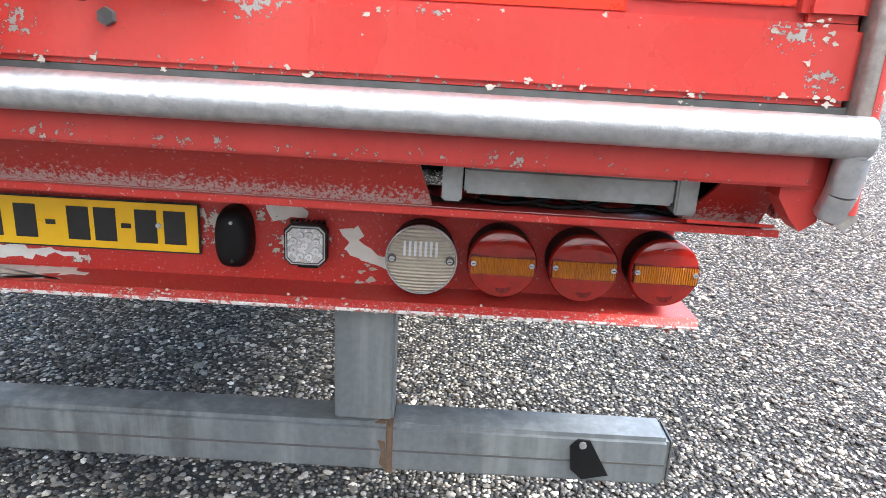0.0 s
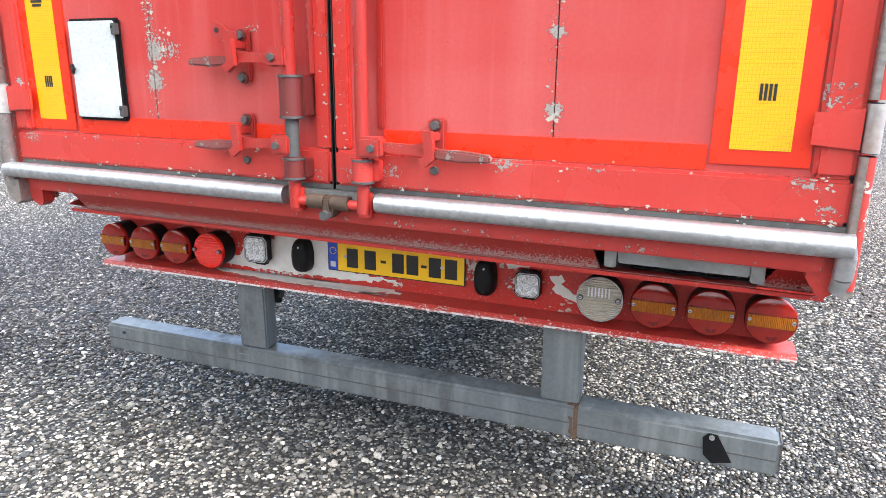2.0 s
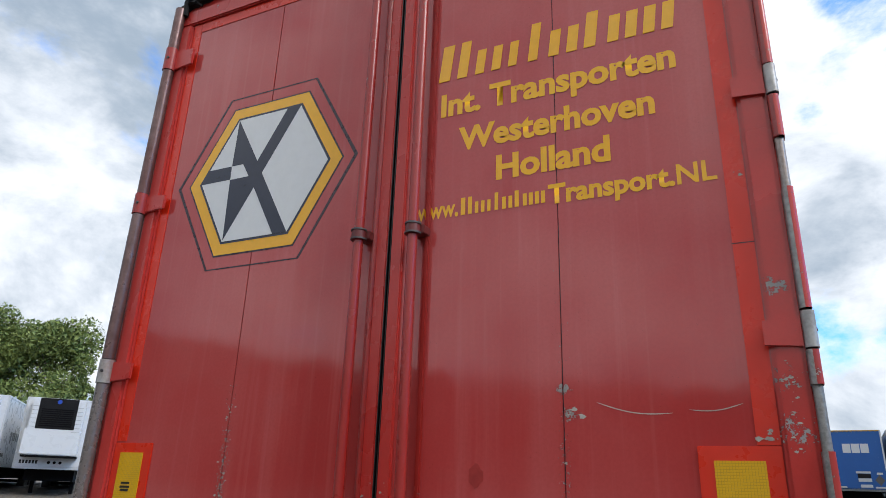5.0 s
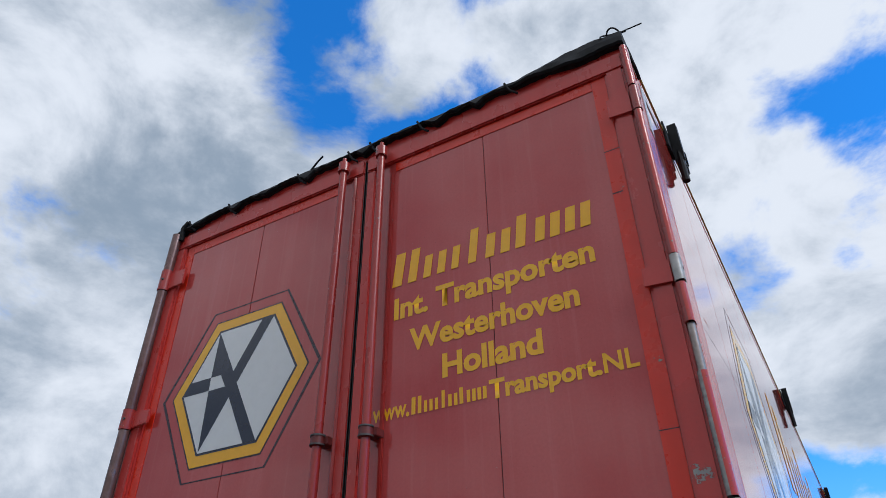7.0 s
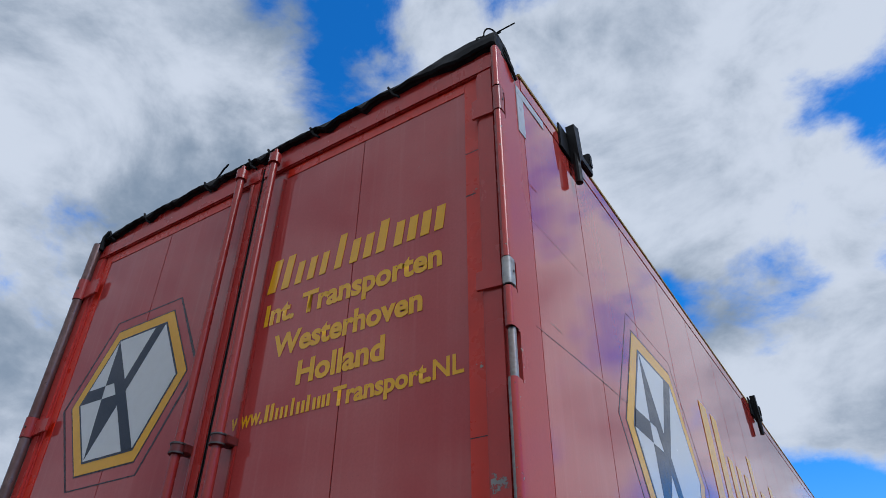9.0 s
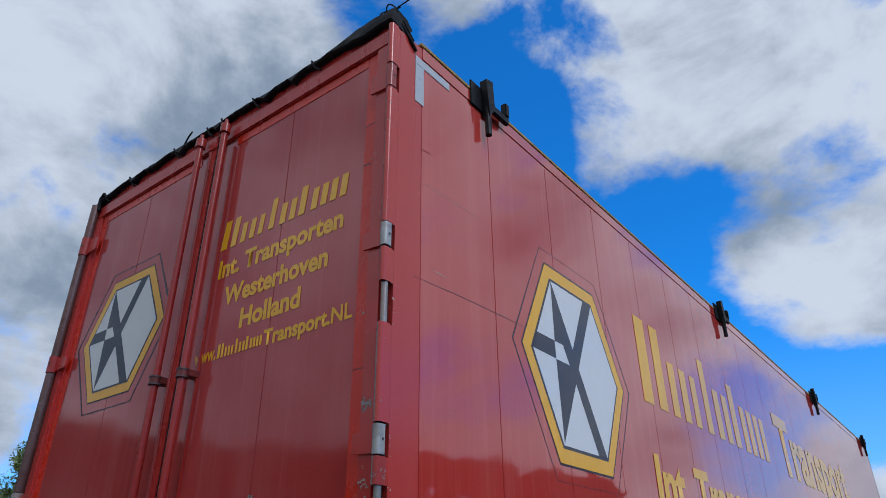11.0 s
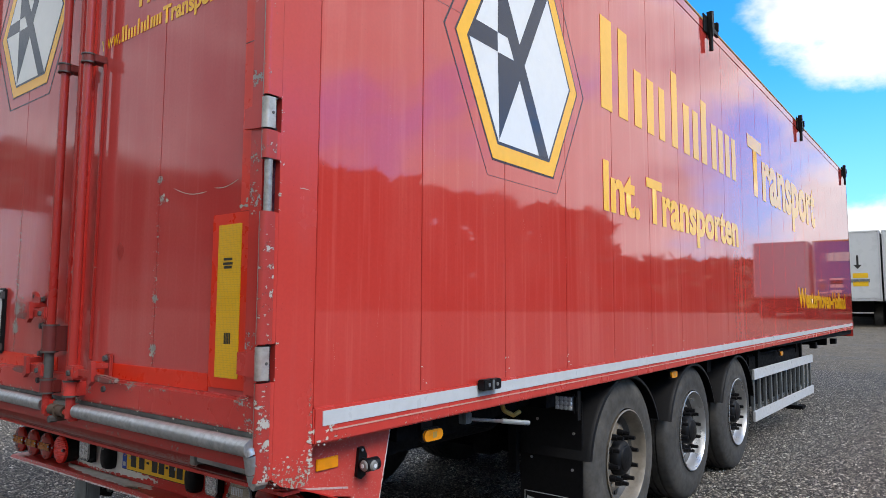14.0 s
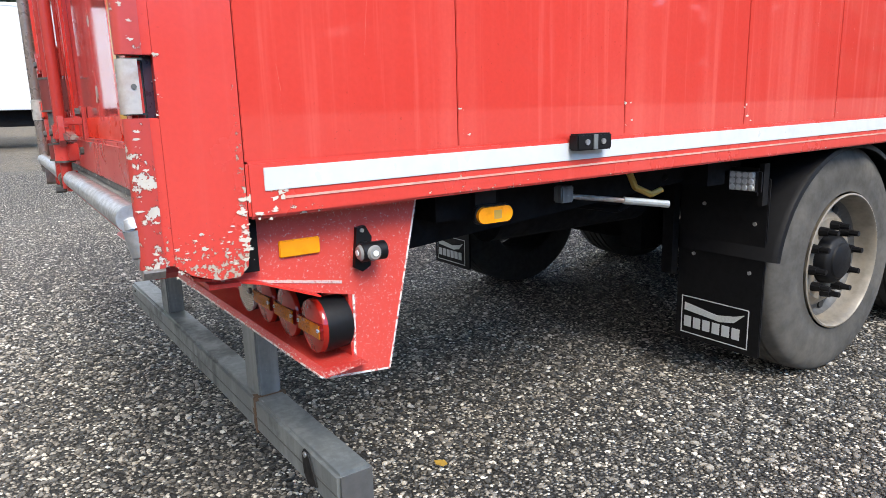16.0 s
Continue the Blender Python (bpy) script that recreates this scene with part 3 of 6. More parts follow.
bm = bmesh.new()
radii = [0.0, 1.5, 3, 4.5, 6, 7, 8, 9, 10, 12, 14, 16, 18, 20, 23, 26, 30, 34, 38, 42, 45, 50, 60, 80, 120, 250, 600, 1500]
seg = 72
prev = None
for r in radii[1:]:
    ring = [bm.verts.new((r * math.cos(2 * math.pi * i / seg), 2 + r * math.sin(2 * math.pi * i / seg),
                          ground_height(r * math.cos(2 * math.pi * i / seg), 2 + r * math.sin(2 * math.pi * i / seg)))) for i in range(seg)]
    if prev is None:
        bm.faces.new(ring)
    else:
        for i in range(seg):
            bm.faces.new((prev[i], ring[i], ring[(i + 1) % seg], prev[(i + 1) % seg]))
    prev = ring
bmesh.ops.recalc_face_normals(bm, faces=bm.faces)
ground = part("ground", bm, M_GROUND, label="dark packed gravel yard with pale pebbles", smooth=True, kind="structure")

# ---- the red trailer ----
XL, XR, LONG = -1.275, 1.275, 12.3
TOP = 3.755
RISE = Matrix(((1, 0, 0, 0), (0, 1, 0, 0), (0, 0.0105, 1, 0), (0, 0, 0, 1)))  # the bottom rail climbs gently towards the front
trailer = thing("semi_trailer", "long red box semi-trailer with two rear doors and yellow lettering", "trailer")
P = trailer

# body shell: floor, far wall, front wall, roof
part("floor_pan", boxed(XL + 0.03, XR - 0.03, 0.05, LONG, 0.985, 1.06), M_CHASSIS, P)
part("side_wall", boxed(XL, XL + 0.03, 0.03, LONG, 0.945, TOP), M_SIDE, P, "far side wall in red paint")
part("front_wall", boxed(XL, XR, LONG, LONG + 0.04, 0.945, TOP), M_SIDE, P)
part("roof", boxed(XL + 0.01, XR - 0.01, 0.03, LONG, TOP - 0.02, TOP + 0.012), M_TARP, P, "dark tarpaulin roof")

# side wall facing the walk: upright planks with open joints
wall = part("side_wall", boxed(XR - 0.028, XR - 0.008, 0.10, LONG, 1.06, 3.70), M_GREASE, P, "glossy red side wall of upright planks")
edges = [0.1695, 0.692, 1.273, 1.851]
while edges[-1] < LONG - 0.6:
    edges.append(edges[-1] + 0.581)
edges.append(LONG + 0.04)
for a, b in zip(edges, edges[1:]):
    part("plank", boxed(XR - 0.012, XR, a + 0.0013, b - 0.0013, 1.0578, 3.688, bevel=0.0015), M_SIDE, wall)
part("side_rail", boxed(XR - 0.03, XR + 0.006, 0.170, LONG + 0.04, 0.940, 1.058, bevel=0.006), M_SIDERAIL, P, "red bottom rail with chipped paint", turn=RISE)
strip = part("marking_strip", boxed(XR + 0.004, XR + 0.009, 0.205, LONG - 0.1, 0.996, 1.043, bevel=0.001), M_WHITE, P, "white reflective strip along the bottom rail", turn=RISE)
part("pin_line", boxed(XR + 0.005, XR + 0.008, 0.24, LONG - 0.1, 0.977, 0.982), M_PIN, P, turn=RISE)
part("top_rail", boxed(XR - 0.03, XR + 0.002, 0.1695, LONG + 0.04, 3.692, TOP + 0.01, bevel=0.004), M_SIDE, P)
part("roof_edge", boxed(XR - 0.02, XR + 0.006, 0.16, LONG + 0.03, TOP + 0.011, TOP + 0.032, bevel=0.003), M_WOOD_YELLOW, P, "aged yellow roof edge strip")
part("roof_edge", boxed(XL - 0.004, XL + 0.02, 0.16, LONG + 0.03, TOP + 0.011, TOP + 0.032, bevel=0.003), M_WOOD_YELLOW, P)
part("corner_marking", boxed(XR, XR + 0.003, 0.122, 0.372, 3.640, 3.683), M_WHITE, P, "white reflective corner angle")
part("corner_marking", boxed(XR, XR + 0.003, 0.122, 0.180, 3.425, 3.638), M_WHITE, P)
emblem(1.446, 2.535, 0.452, 0.4155, "side", XR, 1, wall, ring=1.395)

NAME_BARS = [(0.0, 0.17, 1.0), (0.28, 0.15, 1.0), (0.55, 0.13, 0.66), (0.79, 0.13, 0.66), (1.03, 0.12, 0.66), (1.31, 0.13, 1.0), (1.59, 0.14, 0.68), (1.83, 0.14, 0.68),
             (2.06, 0.15, 0.92), (2.36, 0.14, 0.68), (2.58, 0.14, 0.68), (2.80, 0.14, 0.68), (3.02, 0.14, 0.68)]
k = 2.85 / 3.16
bars([(s * k, w * k, h * 0.56) for s, w, h in NAME_BARS], 2.30, 2.545, "side", XR + 0.002, M_YELLOW_PAINT, wall)
lettering("Transport", 5.59, 9.10, 2.53, 0.54, "side", XR + 0.003, M_YELLOW_PAINT, wall, "large yellow word on the side wall")
lettering("Int. Transporten", 2.31, 5.15, 1.955, 0.272, "side", XR + 0.003, M_YELLOW_PAINT, wall)
lettering("Westerhoven-Holland", 7.75, 11.55, 1.42, 0.225, "side", XR + 0.003, M_YELLOW_PAINT, wall)


spots_ = []
for y in edges[1:14]:
    spots_ += [(y + 0.012, 1.10, 0.010, 3), (y + 0.008, 1.15, 0.008, 2)]


def side_scratch(pts, wide, mat):
    """Thin line scored into the side paint through (y, z) points."""
    bm, prev = bmesh.new(), None
    for k, (y, z) in enumerate(pts):
        w = wide * (0.4 if k in (0, len(pts) - 1) else 1.0)
        pair = [bm.verts.new((XR + 0.0006, y, z + q)) for q in (w, -w)]
        if prev:
            bm.faces.new((prev[0], pair[0], pair[1], prev[1]))
        prev = pair
    part("scratch", bm, mat, wall, "thin scored line in the paint")


side_scratch([(0.13, 2.585), (0.27, 2.592), (0.42, 2.600), (0.56, 2.605), (0.78, 2.611), (0.99, 2.614)], 0.0014, M_LINE)
side_scratch([(0.15, 3.025), (0.40, 3.034), (0.63, 3.04)], 0.0011, M_PIN)
side_scratch([(0.16, 3.19), (0.20, 3.197), (0.24, 3.20)], 0.004, M_STAIN)
side_scratch([(0.25, 2.65), (0.29, 2.653), (0.34, 2.65)], 0.003, M_PIN)
side_scratch([(0.74, 3.23), (0.767, 3.165), (0.79, 3.10)], 0.0020, M_PIN)
side_scratch([(0.095, 1.742), (0.112, 1.743), (0.135, 1.741)], 0.0014, M_FLAKE)
side_scratch([(0.47, 1.52), (0.462, 1.40), (0.45, 1.27)], 0.0018, M_PIN)
for k in range(16):
    sy, sz = 0.25 + 0.71 * ((k * 0.618) % 1.0) * 4.0, 1.25 + 0.95 * ((k * 0.381) % 1.0)
    side_scratch([(sy, sz), (sy + 0.006, sz - 0.05), (sy + 0.004, sz - 0.11 - 0.08 * ((k * 0.77) % 1.0))], 0.0011, M_PIN)


# roof clamps along the side
def roof_clamp(y):
    c = part("roof_clamp", boxed(XR + 0.002, XR + 0.012, y - 0.10, y + 0.03, 3.68, 3.83, bevel=0.003), M_BLACK, P, "black folding roof clamp")
    part("clamp_pad", prism(bmesh.new(), [(y - 0.02, 3.86), (y + 0.04, 3.88), (y + 0.05, 3.70), (y, 3.64)], XR + 0.013, XR + 0.055), M_BLACK, c)
    part("clamp_peg", tube(bmesh.new(), (XR + 0.035, y + 0.01, 3.53), (XR + 0.035, y + 0.01, 3.70), 0.017, 10), M_BLACK, c, smooth=True)
    part("clamp_arm", boxed(XR + 0.02, XR + 0.045, y + 0.05, y + 0.20, 3.70, 3.745, bevel=0.005), M_BLACK, c)
    part("clamp_hook", boxed(XR + 0.015, XR + 0.05, y + 0.165, y + 0.20, 3.746, 3.83, bevel=0.005), M_BLACK, c)


for y in (0.64, 4.38, 8.15, 11.9):
    roof_clamp(y)


# flaked paint patches, thin ragged discs
def flakes(parent, spots, seed, d=-0.0012, plane="rear", big=0.011, turn=None):
    rnd = random.Random(seed)
    bm = bmesh.new()
    for x, z, r, n in spots:
        for _ in range(n):
            cx, cz, rr = x + rnd.gauss(0, r), z + rnd.gauss(0, r * 0.8), big * (0.14 + 0.86 * rnd.random() ** 2.4)
            kq = rnd.randint(7, 11)
            pts = [(cx + rr * rnd.uniform(0.25, 1.6) * math.cos(2 * math.pi * i / kq), cz + rr * rnd.uniform(0.2, 0.95) * math.sin(2 * math.pi * i / kq)) for i in range(kq)]
            e = rnd.uniform(0, 0.0012) * (1 if d > 0 else -1)
            bm.faces.new([bm.verts.new((u, d + e, w) if plane == "rear" else (d + e, u, w)) for u, w in pts])
    bmesh.ops.recalc_face_normals(bm, faces=bm.faces)
    part("flaked_paint", bm, M_FLAKE, parent, "pale patches where paint has flaked", kind="stuff", turn=turn)


# corner posts with notches for the hinges
SLOTS = ((1.150, 1.262), (1.655, 1.815), (1.902, 2.010), (2.352, 2.510), (2.645, 2.752), (3.395, 3.530))
HINGES = ((1.206, 0.097), (1.955, 0.095), (2.70, 0.095), (3.46, 0.120))


def post_with_slots():
    """Corner post on the lettered side: folded sheet with a slot cut for every hinge."""
    x_out, ty, nr = XR, -0.030, 0.013
    lo, tx = x_out - 0.035, x_out - 0.0085
    cut = [(0.019, 0.866), (0.05, 0.843), (0.10, 0.826), (0.142, 0.827), (0.160, 0.845), (0.168, 0.90), (0.168, TOP), (0.019, TOP)]
    post = part("corner_post", prism(bmesh.new(), cut, lo, x_out), M_POST, P, "red corner post, scuffed and chipped at its foot")

    def bullnose(z0, z1, half=0.0145, r=nr, back=0.0, yc=ty):
        pts = [(tx - half, back), (tx + half, back)]
        for q in range(9):
            a = math.pi * q / 8
            pts.append((tx + half * math.cos(a), yc - r * math.sin(a)))
        return prism(bmesh.new(), pts, z0, z1, "xy")
    z = 0.868
    for a, b in (*SLOTS, (TOP, TOP)):
        part("post_edge", bullnose(z, a), M_TUBE if z < 2.05 else M_HINGE, post, "rounded post edge worn to bare metal", smooth=True)
        skin = [(tx, 0.0004), (tx + 0.0153, 0.0004)] + [(tx + 0.0153 * math.cos(q), ty - 0.0138 * math.sin(q)) for q in (0.0, 0.2, 0.5, 0.8, 1.1, 1.4, 1.6)]
        part("post_skin", prism(bmesh.new(), skin, z, a, "xy"), M_BARE_EDGE if z < 1.85 else M_POST, post, smooth=True)
        part("post_face", boxed(tx - 0.004, x_out + 0.0012, ty - 0.005, 0.0185, z, a, bevel=0.0015), M_POST, post)
        z = b
    # added black strip, paints the dark depth of the open slots
    part("slot_shade_back", boxed(lo - 0.004, lo + 0.006, -0.008, 0.0180, 1.12, 3.56), M_INK, post)
    for n, (zc, h) in enumerate(HINGES):
        k = part("hinge_knuckle", bullnose(zc - h / 2, zc + h / 2, 0.0160, 0.0130, -0.008), M_KNUCKLE if n < 3 else M_HINGE, post, "scuffed steel hinge knuckle", smooth=True, turn=Matrix.Translation((0.002, -0.002, 0)))
        for dz in (-h / 2, h / 2):
            part("knuckle_gap", bullnose(zc + dz - 0.002, zc + dz + 0.002, 0.013, 0.010, 0.0), M_INK, k)
        part("knuckle_bolt", tube(bmesh.new(), (tx + 0.014, -0.020, zc), (tx + 0.0200, -0.020, zc), 0.005, 8), M_DARKSTEEL, k)
        leaf = prism(bmesh.new(), [(tx - 0.018, zc + h / 2 - 0.01), (tx - 0.018, zc - h / 2 + 0.005), (x_out - 0.115, zc - h / 2 + 0.012), (x_out - 0.115, zc + h / 2 - 0.02)], -0.033, -0.022, "xz")
        part("hinge_leaf", leaf, M_STILE, post)
    for a, b in (SLOTS[1], SLOTS[3]):
        part("slot_pin", tube(bmesh.new(), (tx, -0.018, a), (tx, -0.018, b), 0.0125, 14), M_TUBE, post, smooth=True)
    foot = prism(bmesh.new(), [(tx - 0.0150, 0.868), (tx + 0.0145, 0.868), (tx + 0.0145, 0.862), (tx, 0.846), (tx - 0.0150, 0.852)], ty - nr + 0.003, 0.0, "xz")
    part("edge_foot", foot, M_TUBE, post)
    # paint knocked off round the slots, down the lower edge and at the foot
    for seed, big, spots in ((61, 0.006, [(0.0215, a + (b - a) * q, 0.005, 3) for a, b in SLOTS[:4] for q in (0.05, 0.35, 0.6, 0.97)]),
                             (62, 0.005, [(-0.020 + 0.010 * math.sin(q * 2.1), 1.29 + 0.027 * q, 0.005, 2) for q in range(13)]),
                             (63, 0.006, [(-0.022, 0.87 + 0.028 * q, 0.007, 3) for q in range(10)]),
                             (64, 0.006, [(0.02 + 0.011 * q, 0.845 + 0.012 * ((q * 5) % 7), 0.010, 4) for q in range(13)]),
                             (65, 0.010, [(0.160, 0.86 + 0.018 * q, 0.006, 3) for q in range(8)])):
        flakes(post, spots, seed, XR + (0.0072 if seed in (62, 63) else 0.0016), "side", big=big)
    part("chipped_weld", tube(bmesh.new(), (XR + 0.001, -0.006, 1.603), (XR + 0.006, -0.006, 1.603), 0.008, 9), M_FLAKE, post)


def post_with_tube():
    """Corner post on the far side: a bare round tube in lengths between its hinges, leaning a little inwards."""
    lean_ = Matrix(((1, 0, 0.012, -0.0145), (0, 1, 0, 0), (0, 0, 1, 0), (0, 0, 0, 1)))
    x, y, r = -1.303, -0.040, 0.0255
    post = part("corner_post", boxed(-1.318, -1.262, -0.004, 0.10, 0.845, TOP, bevel=0.004), M_POST, P, "red corner post behind a bare tube")
    z = 0.93
    for (zc, h), top in zip((*HINGES, (3.76, 0.0)), (0, 0, 0, 0, 1)):
        b = zc - h / 2 - 0.003
        part("post_tube", tube(bmesh.new(), (x, y, z), (x, y, b), r, 20), M_TUBE_DARK if z < 1.95 else M_TUBE_BROWN, post, "worn brownish steel tube", smooth=True, turn=lean_)
        z = zc + h / 2 + 0.003
        if top:
            break
        k = part("hinge_knuckle", tube(bmesh.new(), (x, y, zc - h / 2), (x, y, zc + h / 2), r + 0.004, 20), M_KNUCKLE if zc < 2.1 else M_ROD, post, "scuffed hinge knuckle", smooth=True, turn=lean_)
        part("knuckle_bolt", tube(bmesh.new(), (x + 0.012, y - r - 0.006, zc), (x + 0.012, y - r, zc), 0.006, 8), M_DARKSTEEL, k, turn=lean_)
        leaf = prism(bmesh.new(), [(x + 0.01, zc + h / 2 - 0.006), (x + 0.01, zc - h / 2 + 0.006), (-1.168, zc - h / 2 + 0.014), (-1.168, zc + h / 2 - 0.016)], -0.034, -0.021, "xz")
        bmesh.ops.bevel(leaf, geom=list(leaf.edges), offset=0.003, segments=2, affect="EDGES")
        part("hinge_leaf", leaf, M_STILE, post, turn=lean_)
    # the tube runs into the sill bar at a mitred corner and ends in a cut foot
    part("tube_corner", tube(bmesh.new(), (x, y, 0.905), (x, y, 0.93), 0.022, 18, 0.0260), M_TUBE, post, smooth=True)
    part("tube_foot", prism(bmesh.new(), [(-1.330, 0.93), (-1.262, 0.93), (-1.262, 0.856), (-1.285, 0.842), (-1.322, 0.872)], -0.050, 0.0, "xz"), M_TUBE, post)


M_HINGE = paint("worn_red_tube_paint", (0.34, 0.034, 0.028), 0.26, chip=0.68, chip_scale=44.0, fade=0.3, pale=(0.34, 0.12, 0.11), chip_col=(0.34, 0.31, 0.29))
post_with_slots()
post_with_tube()


# rear doors
def door(sx, x_gap, x_out, seam, stile):
    """One leaf between the middle gap and its hinges."""
    def bx(a, b, y0, y1, z0, z1, bevel=0.0):
        return boxed(min(a, b), max(a, b), y0, y1, z0, z1, bevel=bevel)
    leaf = part("rear_door", bx(x_gap, x_out, 0.004, 0.05, 1.0, TOP), M_LINE, P, "red rear door with faded paint and lock rods")
    part("door_panel", bx(x_gap + sx * 0.012, seam - sx * 0.0015, 0.0, 0.01, 1.09, 3.68, bevel=0.001), M_PANEL, leaf)
    part("door_panel", bx(seam + sx * 0.0015, x_out - sx * 0.02, 0.0, 0.01, 1.09, 3.68, bevel=0.001), M_PANEL, leaf)
    part("bottom_rail", bx(x_gap + sx * 0.004, x_out, -0.020, 0.01, 1.0, 1.098, bevel=0.008), M_DOORRAIL, leaf, "chipped bottom rail")
    part("top_rail", bx(x_gap + sx * 0.004, x_out, -0.018, 0.01, 3.668, TOP - 0.002, bevel=0.006), M_RAIL, leaf)
    part("hinge_stile", bx(stile, x_out, -0.022, 0.01, 1.099, 3.667, bevel=0.010), M_STILE, leaf)
    part("inner_stile", bx(x_gap + sx * 0.004, x_gap + sx * 0.05, -0.012, 0.01, 1.099, 3.667, bevel=0.004), M_RAIL, leaf)
    part("seal", bx(x_gap, x_gap + sx * 0.003, -0.010, 0.01, 0.985, 3.74), M_INK, leaf)
    part("rubber_strip", bx(x_gap, x_out, -0.012, 0.02, 0.986, 0.999), M_RUBBER, leaf)
    return leaf


LEFT_SEAM, RIGHT_SEAM = -0.640, 0.612
left = door(-1, -0.004, XL + 0.002, LEFT_SEAM, -1.198)
right = door(1, 0.004, XR - 0.0235, RIGHT_SEAM, 1.172)

# reflective red tape
for parent, x0, x1, z0, z1 in ((right, 0.155, 0.962, 1.101, 1.157), (left, -0.985, -0.155, 1.101, 1.157), (right, 1.112, 1.168, 1.672, 3.664), (left, -1.195, -1.146, 1.684, 3.664),
                               (right, 0.165, 1.110, 3.614, 3.664), (left, -1.144, -0.15, 3.614, 3.664)):
    part("reflective_tape", boxed(x0, x1, -0.003, 0.0, z0, z1), M_TAPE, parent, "bright red reflective tape")


for x0, x1, z0, z1 in ((1.110, 1.169, 3.278, 3.282), (1.110, 1.169, 2.215, 2.218), (1.112, 1.150, 3.078, 3.084)):
    part("tape_crack", boxed(x0, x1, -0.0036, -0.0031, z0, z1), M_LINE, right)


# yellow marker boards in red borders
def board(parent, x0, x1, y0, y1, z0, z1):
    b = part("marker_board", boxed(x0 - 0.038, x1 + 0.04, -0.006, 0.0, z0 - 0.034, z1 + 0.036, bevel=0.0015), M_TAPE, parent, "red-bordered yellow reflective marker board")
    part("yellow_reflector", boxed(x0, x1, -0.008, -0.0061, z0, z1), M_REFLEX, b)
    xc = (x0 + x1) / 2
    for i, (w, dz) in enumerate(((0.045, 0.0), (0.05, -0.014), (0.042, -0.026))):
        part("printed_mark", boxed(xc - w / 2 - 0.006, xc + w / 2 - 0.006, -0.009, -0.0081, z1 - 0.115 + dz, z1 - 0.107 + dz), M_INK, b)
    for i in range(4):
        part("printed_mark", boxed(xc - 0.014 + 0.009 * i, xc - 0.008 + 0.009 * i, -0.009, -0.0081, z0 + 0.105, z0 + 0.14), M_INK, b)


board(right, 1.006, 1.128, 0, 0, 1.150, 1.633)
board(left, -1.158, -1.036, 0, 0, 1.142, 1.640)

# words on the right door
RD = -0.002
bars([(s * 0.847 / 3.16, w * 0.847 / 3.16, h * 0.155) for s, w, h in NAME_BARS], 0.168, 2.985, "rear", RD, M_YELLOW_PAINT, right, slant=0.12)
lettering("Int. Transporten", 0.182, 1.012, 2.836, 0.088, "rear", RD, M_YELLOW_PAINT, right, "yellow words on the door")
lettering("Westerhoven", 0.256, 0.937, 2.684, 0.086, "rear", RD, M_YELLOW_PAINT, right)
lettering("Holland", 0.400, 0.790, 2.545, 0.086, "rear", RD, M_YELLOW_PAINT, right)
lettering("www.", 0.103, 0.262, 2.432, 0.064, "rear", RD, M_YELLOW_PAINT, right)
bars([(s * 0.30 / 3.16, w * 0.30 / 3.16, h * 0.064) for s, w, h in NAME_BARS], 0.272, 2.430, "rear", RD, M_YELLOW_PAINT, right)
lettering("Transport.NL", 0.582, 1.094, 2.424, 0.064, "rear", RD, M_YELLOW_PAINT, right)
emblem(-0.640, 2.758, 0.330, 0.285, "rear", 0.0, -1, left)

# long pale scratch on the right door
for x0, x1, z0, z1, sag in ((0.71, 0.915, 1.788, 1.755, 0.014), (0.957, 1.092, 1.763, 1.777, 0.010)):
    n = 14
    bm, prev = bmesh.new(), None
    for i in range(n + 1):
        x, z = x0 + (x1 - x0) * i / n, z0 + (z1 - z0) * i / n - sag * math.sin(math.pi * i / n)
        pair = [bm.verts.new((x, -0.0012, z + s * 0.0014 * min(1, 0.3 + i * 0.4, 0.3 + (n - i) * 0.4))) for s in (1, -1)]
        if prev:
            bm.faces.new((prev[0], pair[0], pair[1], prev[1]))
        prev = pair
    part("scratch", bm, M_FLAKE, right, "thin pale scratch")


# dull dark stain on the right door
pts = [(0.340 + 0.024 * math.cos(q * 0.42) * (1 + 0.15 * math.sin(q * 2.3)), 1.583 + 0.033 * math.sin(q * 0.42) * (1 + 0.12 * math.cos(q * 1.7))) for q in range(15)]
part("paint_stain", prism(bmesh.new(), pts, -0.0008, -0.0001, "xz"), M_STAIN, right, "dull dark red stain")


def along(a0, a1, z, n, seed, r=0.006, most=5):
    rnd = random.Random(seed)
    return [(rnd.uniform(a0, a1), z + rnd.gauss(0, 0.004), r * rnd.uniform(0.6, 2.0), rnd.randint(1, most)) for _ in range(n)]


flakes(right, [(0.645, 1.757, 0.012, 5), (0.612, 1.2, 0.008, 4)], 3)
flakes(right, [(1.15, 3.085, 0.010, 3), (1.145, 2.43, 0.008, 3), (1.16, 1.70, 0.012, 6), (1.13, 1.69, 0.010, 3)], 41, -0.0045, big=0.013)
flakes(left, [(-0.58, 1.36, 0.022, 8), (-0.628, 1.30, 0.012, 6)], 5)


